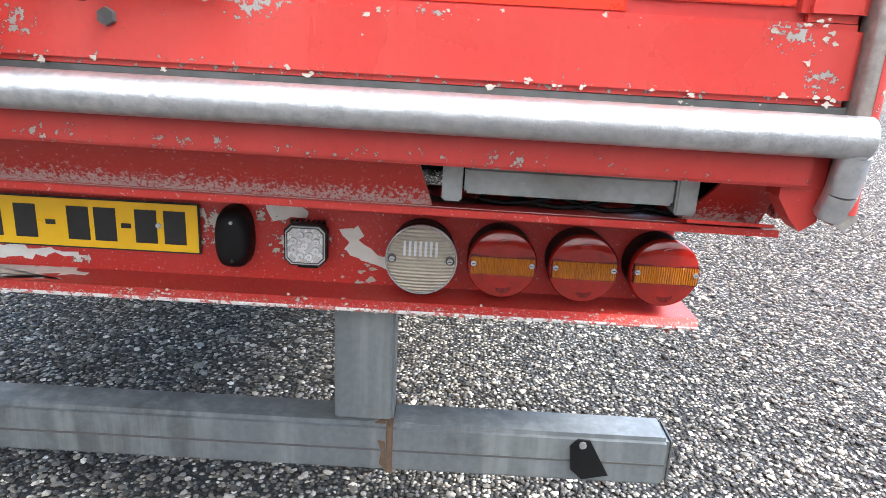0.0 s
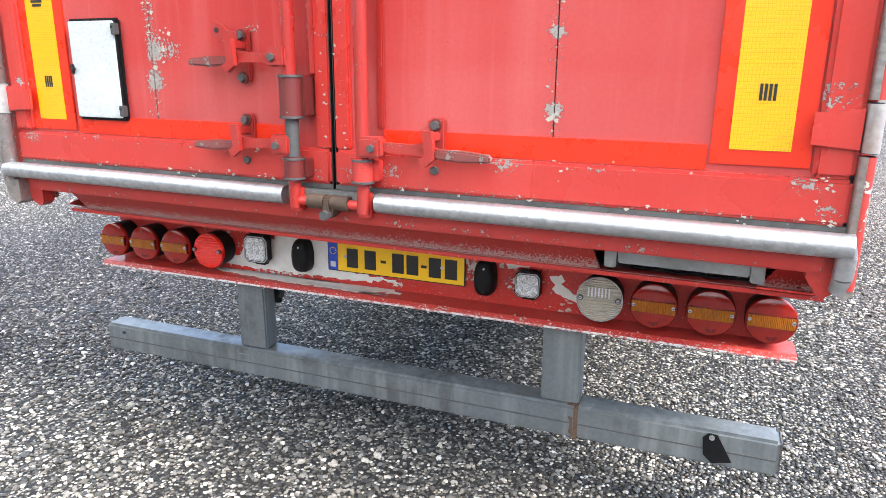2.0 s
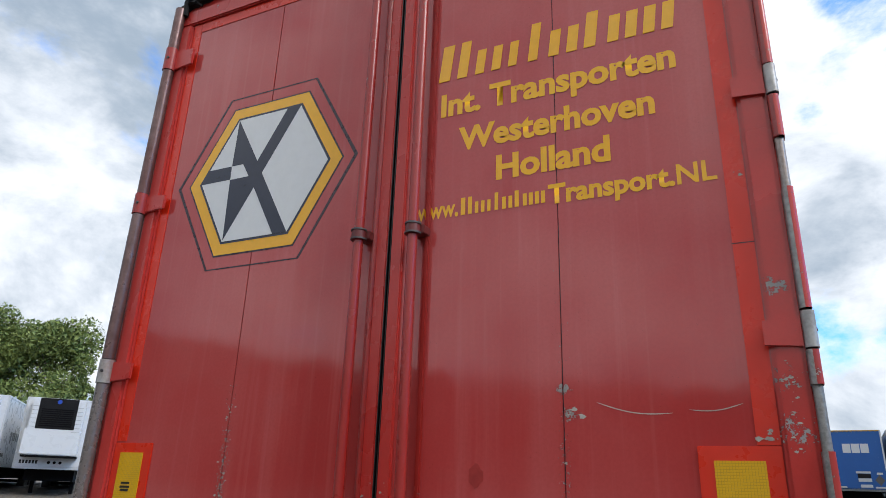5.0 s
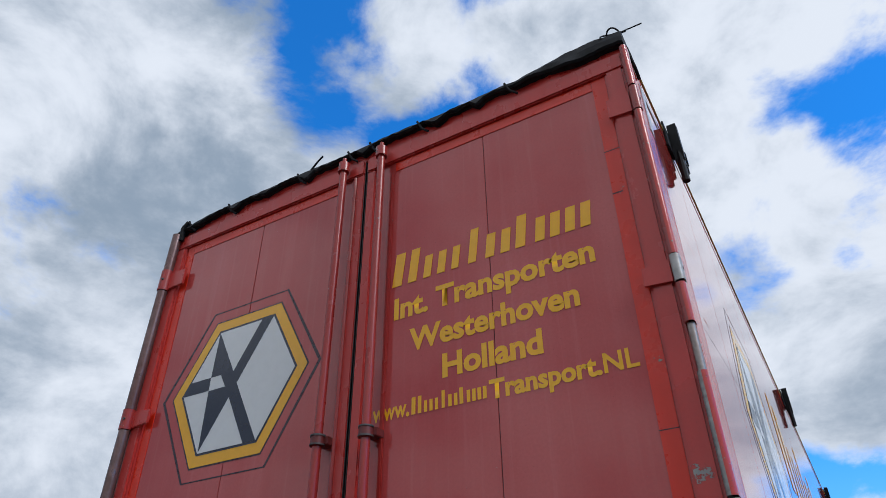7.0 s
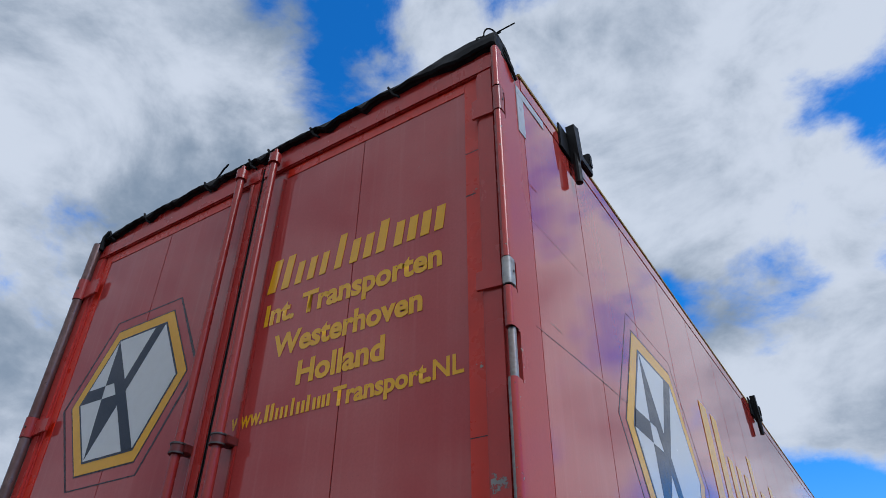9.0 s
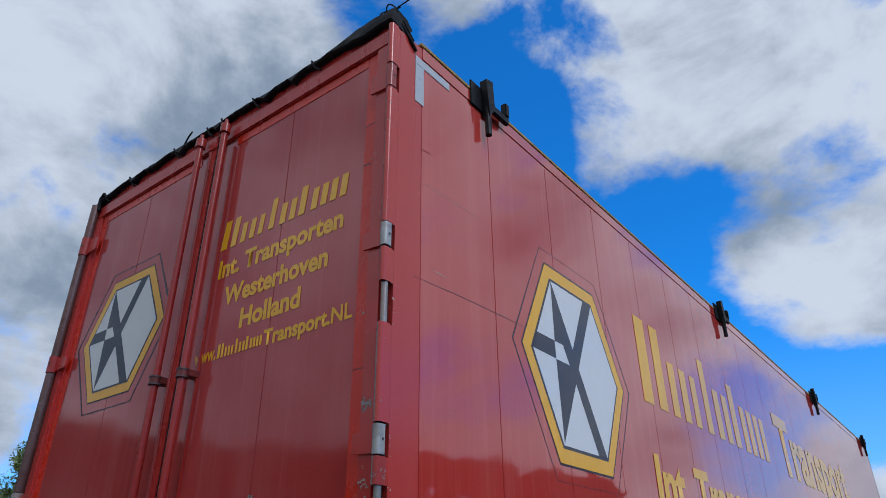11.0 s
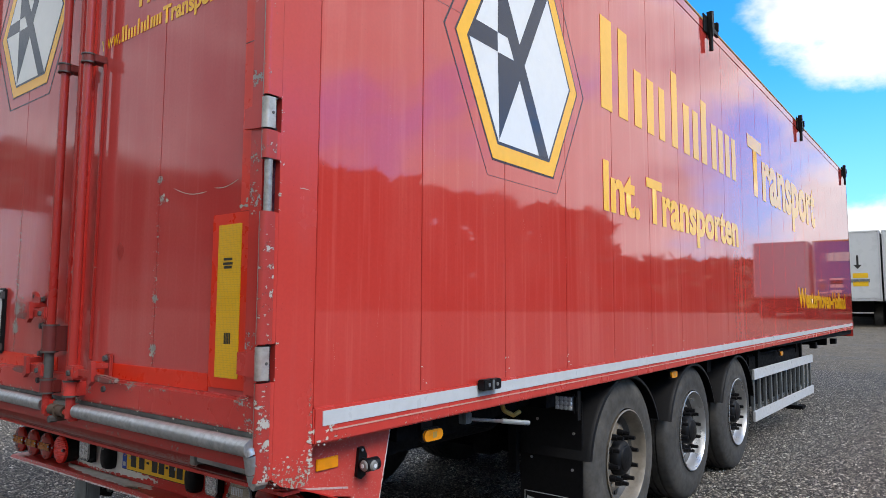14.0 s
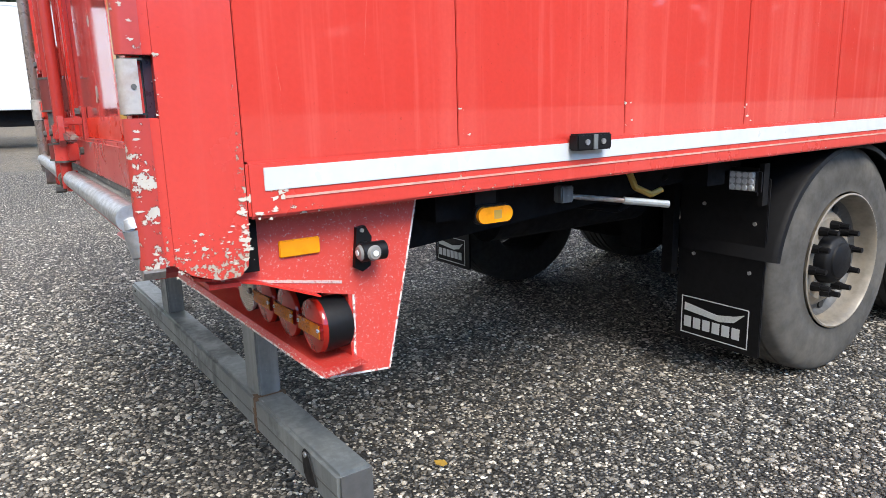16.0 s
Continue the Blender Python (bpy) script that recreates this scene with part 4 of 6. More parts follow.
# knocks along the rails, the seams and beside the rods
flakes(right, along(0.03, 1.22, 1.006, 34, 81, 0.005, 3) + along(0.2, 1.15, 1.088, 14, 82, 0.006, 3) + [(0.64, 1.083, 0.02, 8), (0.72, 1.086, 0.018, 6), (1.21, 1.075, 0.014, 9), (1.20, 1.10, 0.010, 8)], 83, -0.0207, big=0.0065)
flakes(left, along(-1.2, -0.03, 1.006, 34, 84, 0.005, 3) + along(-1.15, -0.2, 1.088, 18, 85, 0.006, 3), 86, -0.0207, big=0.0065)
flakes(left, [(-0.640 + 0.012 * math.sin(q * 1.9), 1.17 + 0.037 * q, 0.010, 4) for q in range(18)] + [(-0.60, 1.42, 0.014, 9), (-0.605, 1.34, 0.012, 7)], 87, big=0.0075)
flakes(right, [(0.612 + 0.006 * math.sin(q * 2.3), 1.17 + 0.05 * q, 0.006, 3) for q in range(11)], 88, big=0.005)
flakes(right, [(0.030 + 0.010 * math.sin(q * 1.3), 1.10 + 0.03 * q, 0.006, 2) for q in range(16)], 89, -0.0127, big=0.006)
flakes(left, [(-0.028 + 0.010 * math.sin(q * 1.7), 1.10 + 0.03 * q, 0.006, 2) for q in range(16)], 90, -0.0127, big=0.006)
flakes(right, [(1.205, 1.66 + 0.03 * q, 0.008, 2) for q in range(8)] + [(1.20, 1.20, 0.012, 6), (1.21, 1.83, 0.012, 8)], 91, -0.0227, big=0.008)

# lock rods with their guides
def rod(x, parent, guides, caps):
    r = part("lock_rod", tube(bmesh.new(), (x, -0.058, 0.935), (x, -0.058, 3.735), 0.0175, 18), M_ROD, parent, "red upright lock rod", smooth=True)
    for z0, z1, rad in guides:
        bm = tube(bmesh.new(), (x, -0.058, z0), (x, -0.058, z1), rad, 20)
        box(bm, x - 0.012, x + 0.04, -0.05, -0.001, z0 + 0.006, z1 - 0.006, bevel=0.002)
        part("rod_guide", bm, M_GREASE if z0 > 2 or z0 < 1.2 and x < 0 else M_FRAME, r, "worn guide sleeve on the rod", smooth=True)
        for z in (z0 + 0.004, z1 - 0.004):
            part("guide_ring", tube(bmesh.new(), (x, -0.058, z - 0.003), (x, -0.058, z + 0.003), rad + 0.003, 20), M_DARKSTEEL, r, smooth=True)
    for z0, z1 in caps:
        part("rod_cap", tube(bmesh.new(), (x, -0.058, z0), (x, -0.058, z1), 0.027, 18), M_ROD, r, smooth=True)
    part("rod_tip", tube(bmesh.new(), (x, -0.058, 3.735), (x, -0.058, 3.768), 0.010, 12), M_ROD, r, smooth=True)


rod(-0.100, left, ((1.181, 1.297, 0.031), (1.014, 1.076, 0.028), (2.366, 2.408, 0.026)), ((3.682, 3.735),))
rod(0.118, right, ((1.018, 1.084, 0.028), (2.360, 2.402, 0.026)), ((3.682, 3.735),))
part("greasy_sleeve", tube(bmesh.new(), (-0.100, -0.058, 1.077), (-0.100, -0.058, 1.180), 0.0190, 16), M_DARKSTEEL, left, smooth=True)
part("rod_tube", tube(bmesh.new(), (-0.060, -0.012, 1.30), (-0.060, -0.012, 3.66), 0.010, 10), M_ROD, left, smooth=True)
part("rod_tube", boxed(0.140, 0.157, -0.012, -0.0005, 1.16, 3.61, bevel=0.003), M_ROD, right)


def handle(x_rod, x_tip, z, parent, sx):
    """Lever that lies flat against the door and its bolted catch."""
    xc = x_rod + sx * 0.175

    def X(u):
        return x_rod + sx * u
    span = abs(x_tip - x_rod)
    lever_ = [(0.03, 0.015), (0.12, 0.013), (0.16, 0.017), (0.20, 0.004), (span - 0.13, -0.002), (span - 0.13, -0.020), (0.22, -0.020), (0.14, -0.014), (0.03, -0.010)]
    h = part("lock_handle", prism(bmesh.new(), [(X(u), z + w) for u, w in lever_], -0.062, -0.050, "xz"), M_HANDLE, parent, "red lock handle worn to bare metal")
    grip = prism(bmesh.new(), [(X(span - 0.15), z + 0.004), (X(span - 0.07), z + 0.003), (X(span), z - 0.004), (X(span), z - 0.022), (X(span - 0.08), z - 0.026), (X(span - 0.15), z - 0.020)], -0.070, -0.044, "xz")
    bmesh.ops.bevel(grip, geom=list(grip.edges), offset=0.005, segments=2, affect="EDGES")
    part("handle_grip", grip, M_GRIP, h, "dark worn grip", smooth=True)
    part("clevis", boxed(X(0.016) - 0.030, X(0.016) + 0.030, -0.086, -0.040, z - 0.026, z + 0.028, bevel=0.006), M_HANDLE, h)
    part("pivot_bolt", tube(bmesh.new(), (X(0.024), -0.095, z), (X(0.024), -0.085, z), 0.0105, 6), M_DARKSTEEL, h)
    plate = boxed(xc - 0.024, xc + 0.024, -0.014, -0.002, z - 0.070, z + 0.078, bevel=0.005)
    c = part("handle_catch", plate, M_HANDLE, parent, "bolted catch plate for the handle")
    part("catch_arm", prism(bmesh.new(), [(xc - 0.013, z + 0.050), (xc + 0.013, z + 0.050), (xc + 0.018, z + 0.018), (xc + 0.020, z - 0.022), (xc - 0.004, z - 0.040), (xc - 0.022, z - 0.022), (xc - 0.004, z - 0.012), (xc - 0.008, z + 0.02)], -0.080, -0.064, "xz"), M_HANDLE, c)
    part("catch_neck", boxed(xc - 0.012, xc + 0.012, -0.066, -0.012, z + 0.022, z + 0.044, bevel=0.003), M_HANDLE, c)
    for dz in (0.060, -0.055):
        part("catch_washer", tube(bmesh.new(), (xc, -0.018, z + dz), (xc, -0.013, z + dz), 0.017, 14), M_GREASE, c, smooth=True)
        part("catch_bolt", tube(bmesh.new(), (xc, -0.030, z + dz), (xc, -0.016, z + dz), 0.0115, 6), M_DARKSTEEL, c)


M_GRIP = paint("worn_dark_grip", (0.20, 0.03, 0.026), 0.42, chip=0.57, chip_scale=40.0, fade=0.3, pale=(0.22, 0.12, 0.11), chip_col=(0.26, 0.22, 0.20))
handle(-0.112, -0.441, 1.341, left, -1)
handle(-0.112, -0.446, 1.108, left, -1)
handle(0.136, 0.476, 1.115, right, 1)
lug = part("bent_tab", prism(bmesh.new(), [(-0.372, 1.398), (-0.378, 1.424), (-0.358, 1.436), (-0.338, 1.428), (-0.322, 1.414), (-0.290, 1.408), (-0.290, 1.385), (-0.345, 1.392)], -0.034, -0.020, "xz"), M_HANDLE, left, "bent lug with a hole above the handle")
# lug is not cut; a black disc paints the dark of its hole
part("tab_hole_shade", tube(bmesh.new(), (-0.357, -0.0352, 1.415), (-0.357, -0.0341, 1.415), 0.0075, 12), M_INK, lug)

# document holder
doc = part("document_box", boxed(-0.966, -0.752, -0.018, 0.0, 1.147, 1.458, bevel=0.006), M_BLACK, left, "flat grey document box with a black frame")
part("box_lid", boxed(-0.957, -0.764, -0.022, -0.0181, 1.156, 1.450, bevel=0.003), M_DOC, doc)
for z in (1.178, 1.425):
    hg = part("box_hinge", boxed(-0.772, -0.750, -0.027, -0.012, z - 0.017, z + 0.017, bevel=0.002), M_DARKSTEEL, doc)
    part("hinge_screw", tube(bmesh.new(), (-0.765, -0.029, z + 0.006), (-0.765, -0.0271, z + 0.006), 0.004, 8), M_INK, hg)
part("box_latch", boxed(-0.962, -0.948, -0.029, -0.0221, 1.290, 1.320, bevel=0.002), M_INK, doc)
part("latch_knob", boxed(-0.956, -0.936, -0.034, -0.0291, 1.301, 1.309, bevel=0.001), M_INK, doc)


flakes(wall, spots_, 23, XR + 0.0008, "side", big=0.007)

# sill: bright half-round bars, red edge beam, slanted sheet and its lip
def sill_bar(x0, x1):
    bm = tube(bmesh.new(), (x0, -0.048, 0.966), (x1, -0.048, 0.966), 0.0265, 28)
    part("sill_bar", bm, M_SILVER, P, "bright worn half-round steel bar", smooth=True)


sill_bar(XL - 0.03, -0.138)
sill_bar(0.156, XR - 0.010)
part("bar_elbow", path_tube(bmesh.new(), [(XR - 0.030, -0.048, 0.966), (XR - 0.024, -0.047, 0.963), (XR - 0.019, -0.044, 0.945), (XR - 0.019, -0.034, 0.895), (XR - 0.021, -0.022, 0.862)], 0.0205, 14), M_SILVER, P, "bare steel elbow at the end of the bar", smooth=True)
part("sill_plate", boxed(XL + 0.02, XR - 0.02, -0.040, 0.04, 0.955, 0.984), M_SILL, P, "grimy grey steel sill plate")
part("edge_beam", boxed(XL + 0.035, XR - 0.055, -0.028, 0.075, 0.896, 0.9515, bevel=0.004), M_BEAM, P, "red edge beam with flaked paint")
flakes(P, [(0.21, 0.955, 0.010, 9), (0.218, 1.02, 0.008, 10), (0.245, 0.995, 0.012, 8)], 17, XR + 0.0072, "side", big=0.010)
for x0, x1 in ((XL + 0.005, XL + 0.075), (XR - 0.085, XR - 0.03)):
    bm = prism(bmesh.new(), [(x0, 0.95), (x1, 0.95), (x1, 0.85), (x1 - 0.02, 0.835), (x0 + 0.02, 0.85), (x0, 0.88)], -0.012, 0.03, "xz")
    part("beam_end", bm, M_LOW, P)


def slope_sheet(x0a, x1a, x0b, x1b):
    bm = bmesh.new()
    a = [bm.verts.new(p) for p in ((x0a, 0.070, 0.902), (x1a, 0.070, 0.902), (x1b, 0.118, 0.805), (x0b, 0.118, 0.805))]
    b = [bm.verts.new((v.co.x, v.co.y + 0.006, v.co.z + 0.002)) for v in a]
    bm.faces.new(a), bm.faces.new(b[::-1])
    for i in range(4):
        bm.faces.new((a[i], b[i], b[(i + 1) % 4], a[(i + 1) % 4]))
    bmesh.ops.recalc_face_normals(bm, faces=bm.faces)
    part("slanted_sheet", bm, M_LOW, P, "dusty red slanted sheet under the sill")


slope_sheet(-1.20, 0.700, -1.14, 0.728)
slope_sheet(1.165, 1.235, 1.10, 1.225)
part("sheet_lip", prism(bmesh.new(), [(0.085, 0.812), (0.150, 0.808), (0.150, 0.800), (0.085, 0.801)], -1.19, 1.245), M_SHELF, P, "red folded lip along the sheet")
part("inner_beam", boxed(-1.2, 0.70, 0.16, 0.20, 0.82, 0.985), M_CHASSIS, P)
part("inner_beam", boxed(1.14, 1.22, 0.16, 0.20, 0.82, 0.985), M_CHASSIS, P)

# steel draw bar behind the cut-out
arm = part("slide_bar", boxed(0.775, 1.085, 0.085, 0.120, 0.838, 0.878, bevel=0.004), M_GALV_PALE, P, "grey steel slide bar in the cut-out")
part("slide_block", boxed(0.742, 0.772, 0.080, 0.130, 0.826, 0.892, bevel=0.003), M_GALV_PALE, arm)
part("slide_block", boxed(1.086, 1.118, 0.080, 0.130, 0.826, 0.892, bevel=0.003), M_GALV_PALE, arm)
part("slide_back", boxed(0.78, 1.09, 0.14, 0.155, 0.862, 0.905), M_DARKSTEEL, arm)
for j in range(3):
    bm = path_tube(bmesh.new(), [(0.80 + 0.04 * i, 0.15 + 0.01 * math.sin(i + j), 0.825 + 0.012 * math.sin(i * 0.9 + j * 2)) for i in range(10)], 0.004, 6)
    part("cable", bm, M_BLACK, arm, kind="stuff")

# cam keepers at the foot of the rods
for x, sx in ((-0.100, 1), (0.118, -1)):
    c = part("rod_foot", tube(bmesh.new(), (x, -0.045, 0.925), (x, -0.045, 0.99), 0.019, 14), M_RAIL, P, smooth=True)
    part("cam_pin", tube(bmesh.new(), (x, -0.055, 0.955), (x + sx * 0.05, -0.055, 0.955), 0.013, 12), M_RAIL, c, smooth=True)
    part("cam_knuckle", tube(bmesh.new(), (x + sx * 0.045, -0.055, 0.957), (x + sx * 0.098, -0.055, 0.957), 0.021, 14), M_RUST, c, "rusty cam knuckle", smooth=True)
part("cam_block", boxed(-0.008, 0.026, -0.075, -0.01, 0.915, 0.975, bevel=0.008), M_RUST, P, "rusty keeper between the doors")
part("cam_bolt", tube(bmesh.new(), (0.008, -0.09, 0.925), (0.008, -0.06, 0.925), 0.014, 6), M_DARKSTEEL, P)

# ---- lamp shelf, set back under the sill ----
SKEW = Matrix.Translation((0, 0.30, 0.018)) @ Matrix.Rotation(radians(1.95), 4, "Z") @ Matrix.Translation((0, -0.30, 0))
shelf = part("lamp_board", boxed(-1.235, 1.20, 0.375, 0.385, 0.545, 0.765), M_SHELF, P, "scuffed red lamp board with flaked paint", turn=SKEW)
bm = bmesh.new()
prism(bm, [(0.272, 0.540), (0.286, 0.528), (0.40, 0.540), (0.385, 0.552), (0.284, 0.552)], -1.245, 1.238)
part("shelf_flange", bm, M_FLANGE, shelf, "worn red flange under the lamps", turn=SKEW)
part("shelf_roof", prism(bmesh.new(), [(0.10, 0.806), (0.40, 0.755), (0.40, 0.762), (0.10, 0.812)], -1.2, 1.2), M_LOW, P)



def bare_patch(pts, d, seed, plane, jag=0.006):
    """Ragged patch on the lamp board or its flange where the red paint has come off."""
    rnd = random.Random(seed)
    ring = []
    for p, q in zip(pts, pts[1:] + pts[:1]):
        n = max(2, int(math.hypot(q[0] - p[0], q[1] - p[1]) / 0.012))
        ring += [(p[0] + (q[0] - p[0]) * i / n + rnd.gauss(0, jag), p[1] + (q[1] - p[1]) * i / n + rnd.gauss(0, jag * 0.6)) for i in range(n)]
    bm = bmesh.new()
    prism(bm, ring, d, d + 0.0006, plane)
    part("bare_patch", bm, M_PRIMER, shelf, "pale primer where the red paint has gone", turn=SKEW)


bare_patch([(-0.735, 0.57), (-0.60, 0.565), (-0.30, 0.565), (-0.10, 0.570), (0.02, 0.578), (-0.10, 0.596), (-0.25, 0.60), (-0.25, 0.715), (-0.36, 0.735), (-0.44, 0.745), (-0.50, 0.69), (-0.60, 0.66), (-0.66, 0.615)], 0.3738, 71, "xz")
bare_patch([(-0.80, 0.37), (-0.02, 0.37), (0.03, 0.34), (-0.10, 0.325), (0.0, 0.310), (-0.14, 0.300), (-0.40, 0.306), (-0.60, 0.315), (-0.72, 0.335)], 0.5523, 72, "xy", 0.008)
bare_patch([(0.382, 0.715), (0.40, 0.675), (0.47, 0.692), (0.455, 0.712)], 0.3738, 73, "xz", 0.004)
bare_patch([(0.405, 0.632), (0.45, 0.652), (0.452, 0.618), (0.425, 0.622)], 0.3738, 74, "xz", 0.003)
bare_patch([(0.535, 0.665), (0.575, 0.675), (0.575, 0.640), (0.605, 0.618), (0.660, 0.606), (0.655, 0.582), (0.60, 0.592), (0.545, 0.618)], 0.3738, 75, "xz", 0.005)
flakes(shelf, [(-0.80, 0.70, 0.025, 16), (-0.70, 0.69, 0.03, 20), (-0.62, 0.72, 0.02, 10), (0.30, 0.735, 0.03, 8), (0.39, 0.69, 0.015, 8), (0.47, 0.72, 0.02, 8), (0.58, 0.58, 0.02, 8)], 76, 0.3736, big=0.010, turn=SKEW)
flakes(shelf, along(-1.2, 1.2, 0.539, 260, 77, 0.006, 5), 78, 0.2742, big=0.0042, turn=SKEW)

wing = [(0.10, 0.938), (0.612, 0.938), (0.518, 0.515), (0.345, 0.530), (0.425, 0.565), (0.430, 0.722), (0.325, 0.745), (0.10, 0.822), (0.19, 0.845)]
part("wing_plate", prism(bmesh.new(), wing, 1.190, 1.198), M_WING, P, "red side plate with scratched edges")
for q0, q1 in (((0.612, 0.938), (0.518, 0.515)), ((0.518, 0.515), (0.345, 0.530)), ((0.430, 0.722), (0.425, 0.565))):
    part("worn_edge", path_tube(bmesh.new(), [(1.194, *q0), (1.194, *q1)], 0.0048, 6), M_EDGE, P)
part("flange_edge", tube(bmesh.new(), (-1.245, 0.277, 0.536), (1.238, 0.277, 0.536), 0.0055, 8), M_EDGE, shelf, "edge of the shelf worn to bare metal", turn=SKEW)
part("wing_flange", boxed(1.150, 1.189, 0.425, 0.433, 0.56, 0.725), M_SHELF, P)
part("wing_plate", prism(bmesh.new(), wing, -1.228, -1.220), M_WING, P)
part("bent_sheet", prism(bmesh.new(), [(0.06, 0.826), (0.20, 0.795), (0.335, 0.742), (0.335, 0.738), (0.20, 0.790), (0.06, 0.821)], 1.10, 1.225), M_RAIL, P, "bent sheet edge above the lamps")
am = part("side_reflector", boxed(1.198, 1.206, 0.252, 0.348, 0.838, 0.876, bevel=0.002), M_AMBER, P, "amber rectangular side reflector")


def round_lamp(x, kind):
    """Round rear lamp, 0.14 across."""
    c = (x, 0.30, 0.636)
    body = part("tail_lamp", lathe(bmesh.new(), [(0.075, 0.058), (0.070, 0.064), (0.006, 0.068), (0.0, 0.066)], c, "y", 40), M_BLACK, P,
                {"w": "round clear ribbed reversing lamp", "r": "round ribbed red fog lamp", "a": "round red tail lamp with an amber band"}[kind], smooth=True, turn=SKEW)
    mat = {"w": M_LENS_WHITE, "r": M_LENS_RIB, "a": M_LENS_RED}[kind]
    part("lamp_lens", lathe(bmesh.new(), [(0.004, 0.0675), (-0.004, 0.067), (-0.008, 0.0645), (-0.0095, 0.060), (-0.0135, 0.045), (-0.015, 0.02), (-0.015, 0.001)], c, "y", 40), mat, body, smooth=True, turn=SKEW)
    if kind == "a":
        band = boxed(x - 0.062, x + 0.062, 0.2842, 0.294, 0.6165, 0.6555, bevel=0.0015)
        part("band_edge", band, M_LENS_DARK, body, turn=SKEW)
        ab = part("amber_band", boxed(x - 0.060, x + 0.060, 0.2815, 0.2841, 0.6190, 0.6530, bevel=0.0010), M_LENS_AMBER, body, "ribbed amber band", turn=SKEW)
        for k in range(4):
            part("band_prism", boxed(x - 0.016, x + 0.016, 0.2805, 0.2814, 0.6225 + 0.0075 * k, 0.6270 + 0.0075 * k), M_LENS_AMBER, ab, turn=SKEW)
        for dx, dz, r in ((0.004, -0.040, 0.0165), (0.0, 0.040, 0.0125)):
            part("reflex_disc", lathe(bmesh.new(), [(0.004, r), (-0.0004, r * 0.97), (-0.0010, r * 0.88), (-0.0010, 0.001)], (x + dx, 0.2875, 0.636 + dz), "y", 20), M_LENS_DARK if dz < 0 else M_LENS_RED, body, "dark red round reflex disc" if dz < 0 else "", smooth=True, turn=SKEW)
    if kind == "w":
        for k in range(7):
            part("lens_prism", boxed(x - 0.034 + 0.010 * k, x - 0.029 + 0.010 * k, 0.2835, 0.2880, 0.646, 0.676, bevel=0.001), M_LED, body, turn=SKEW)
        part("lens_ring", lathe(bmesh.new(), [(0.002, 0.0690), (-0.006, 0.0690), (-0.007, 0.0665), (-0.002, 0.0660)], c, "y", 40, (False, False)), M_SMOKE, body, smooth=True, turn=SKEW)
    for dx in (-0.055, 0.055):
        sc = part("lens_screw", tube(bmesh.new(), (x + dx, 0.2790, 0.640), (x + dx, 0.292, 0.640), 0.0050, 12), M_SILVER, body, turn=SKEW)
        part("screw_cross", boxed(x + dx - 0.0035, x + dx + 0.0035, 0.2784, 0.2789, 0.6393, 0.6407), M_INK, sc, turn=SKEW)
        part("screw_well", tube(bmesh.new(), (x + dx, 0.2835, 0.640), (x + dx, 0.292, 0.640), 0.0085, 12), M_LENS_DARK if kind != "w" else M_DARKSTEEL, body, turn=SKEW)


for x, kd in ((0.700, "w"), (0.855, "a"), (1.010, "a"), (1.165, "a"), (-0.735, "r"), (-0.888, "a"), (-1.040, "a"), (-1.192, "a")):
    round_lamp(x, kd)


def work_lamp(x, z, s, y=0.335):
    """Eight-cornered LED lamp with a finned back, a ring of LEDs and one in the middle."""
    def octagon(k, c=0.70):
        return [(x + s * k * u, z + s * k * w) for u, w in ((1, c), (c, 1), (-c, 1), (-1, c), (-1, -c), (-c, -1), (c, -1), (1, -c))]
    b = part("work_lamp", prism(bmesh.new(), octagon(1.0), y, y + 0.022, "xz"), M_BLACK, P, "small eight-cornered LED work lamp in a black frame", turn=SKEW)
    part("lamp_bezel", prism(bmesh.new(), octagon(0.93), y - 0.003, y - 0.0001, "xz"), M_SMOKE, b, turn=SKEW)
    part("lamp_gasket", prism(bmesh.new(), octagon(0.87), y - 0.0036, y - 0.0031, "xz"), M_INK, b, turn=SKEW)
    part("lamp_glass", prism(bmesh.new(), octagon(0.82), y - 0.0042, y - 0.0037, "xz"), M_GLARE, b, turn=SKEW)
    for i in range(9):
        a = 2 * math.pi * i / 8 + 0.39
        d = 0.56 * s if i < 8 else 0.0
        cx, cz = x + d * math.cos(a), z + d * math.sin(a)
        led = part("led", lathe(bmesh.new(), [(-0.0043, s * 0.19), (-0.008, s * 0.165), (-0.009, s * 0.11), (-0.0075, s * 0.08), (-0.0075, 0.0006)], (cx, y, cz), "y", 14), M_LED, b, smooth=True, turn=SKEW)
        part("led_chip", tube(bmesh.new(), (cx, y - 0.0082, cz), (cx, y - 0.0076, cz), s * 0.06, 8), M_SMOKE, led, turn=SKEW)
    for i in range(7):
        u = x - s * 0.78 + s * 0.26 * i
        part("cooling_fin", boxed(u - 0.002, u + 0.002, y + 0.0225, y + 0.036, z - s * 0.8, z + s * 1.06), M_BLACK, b, turn=SKEW)
    part("lamp_mount", boxed(x - 0.02, x + 0.02, y + 0.0225, 0.374, z - s - 0.012, z - s + 0.012), M_BLACK, b, turn=SKEW)


M_GLARE = plain("bright_led_bowl", (0.66, 0.66, 0.66), 0.25, metal=0.5, grain=90.0, vary=0.5)
work_lamp(0.470, 0.640, 0.042)
work_lamp(-0.545, 0.655, 0.052, 0.325)


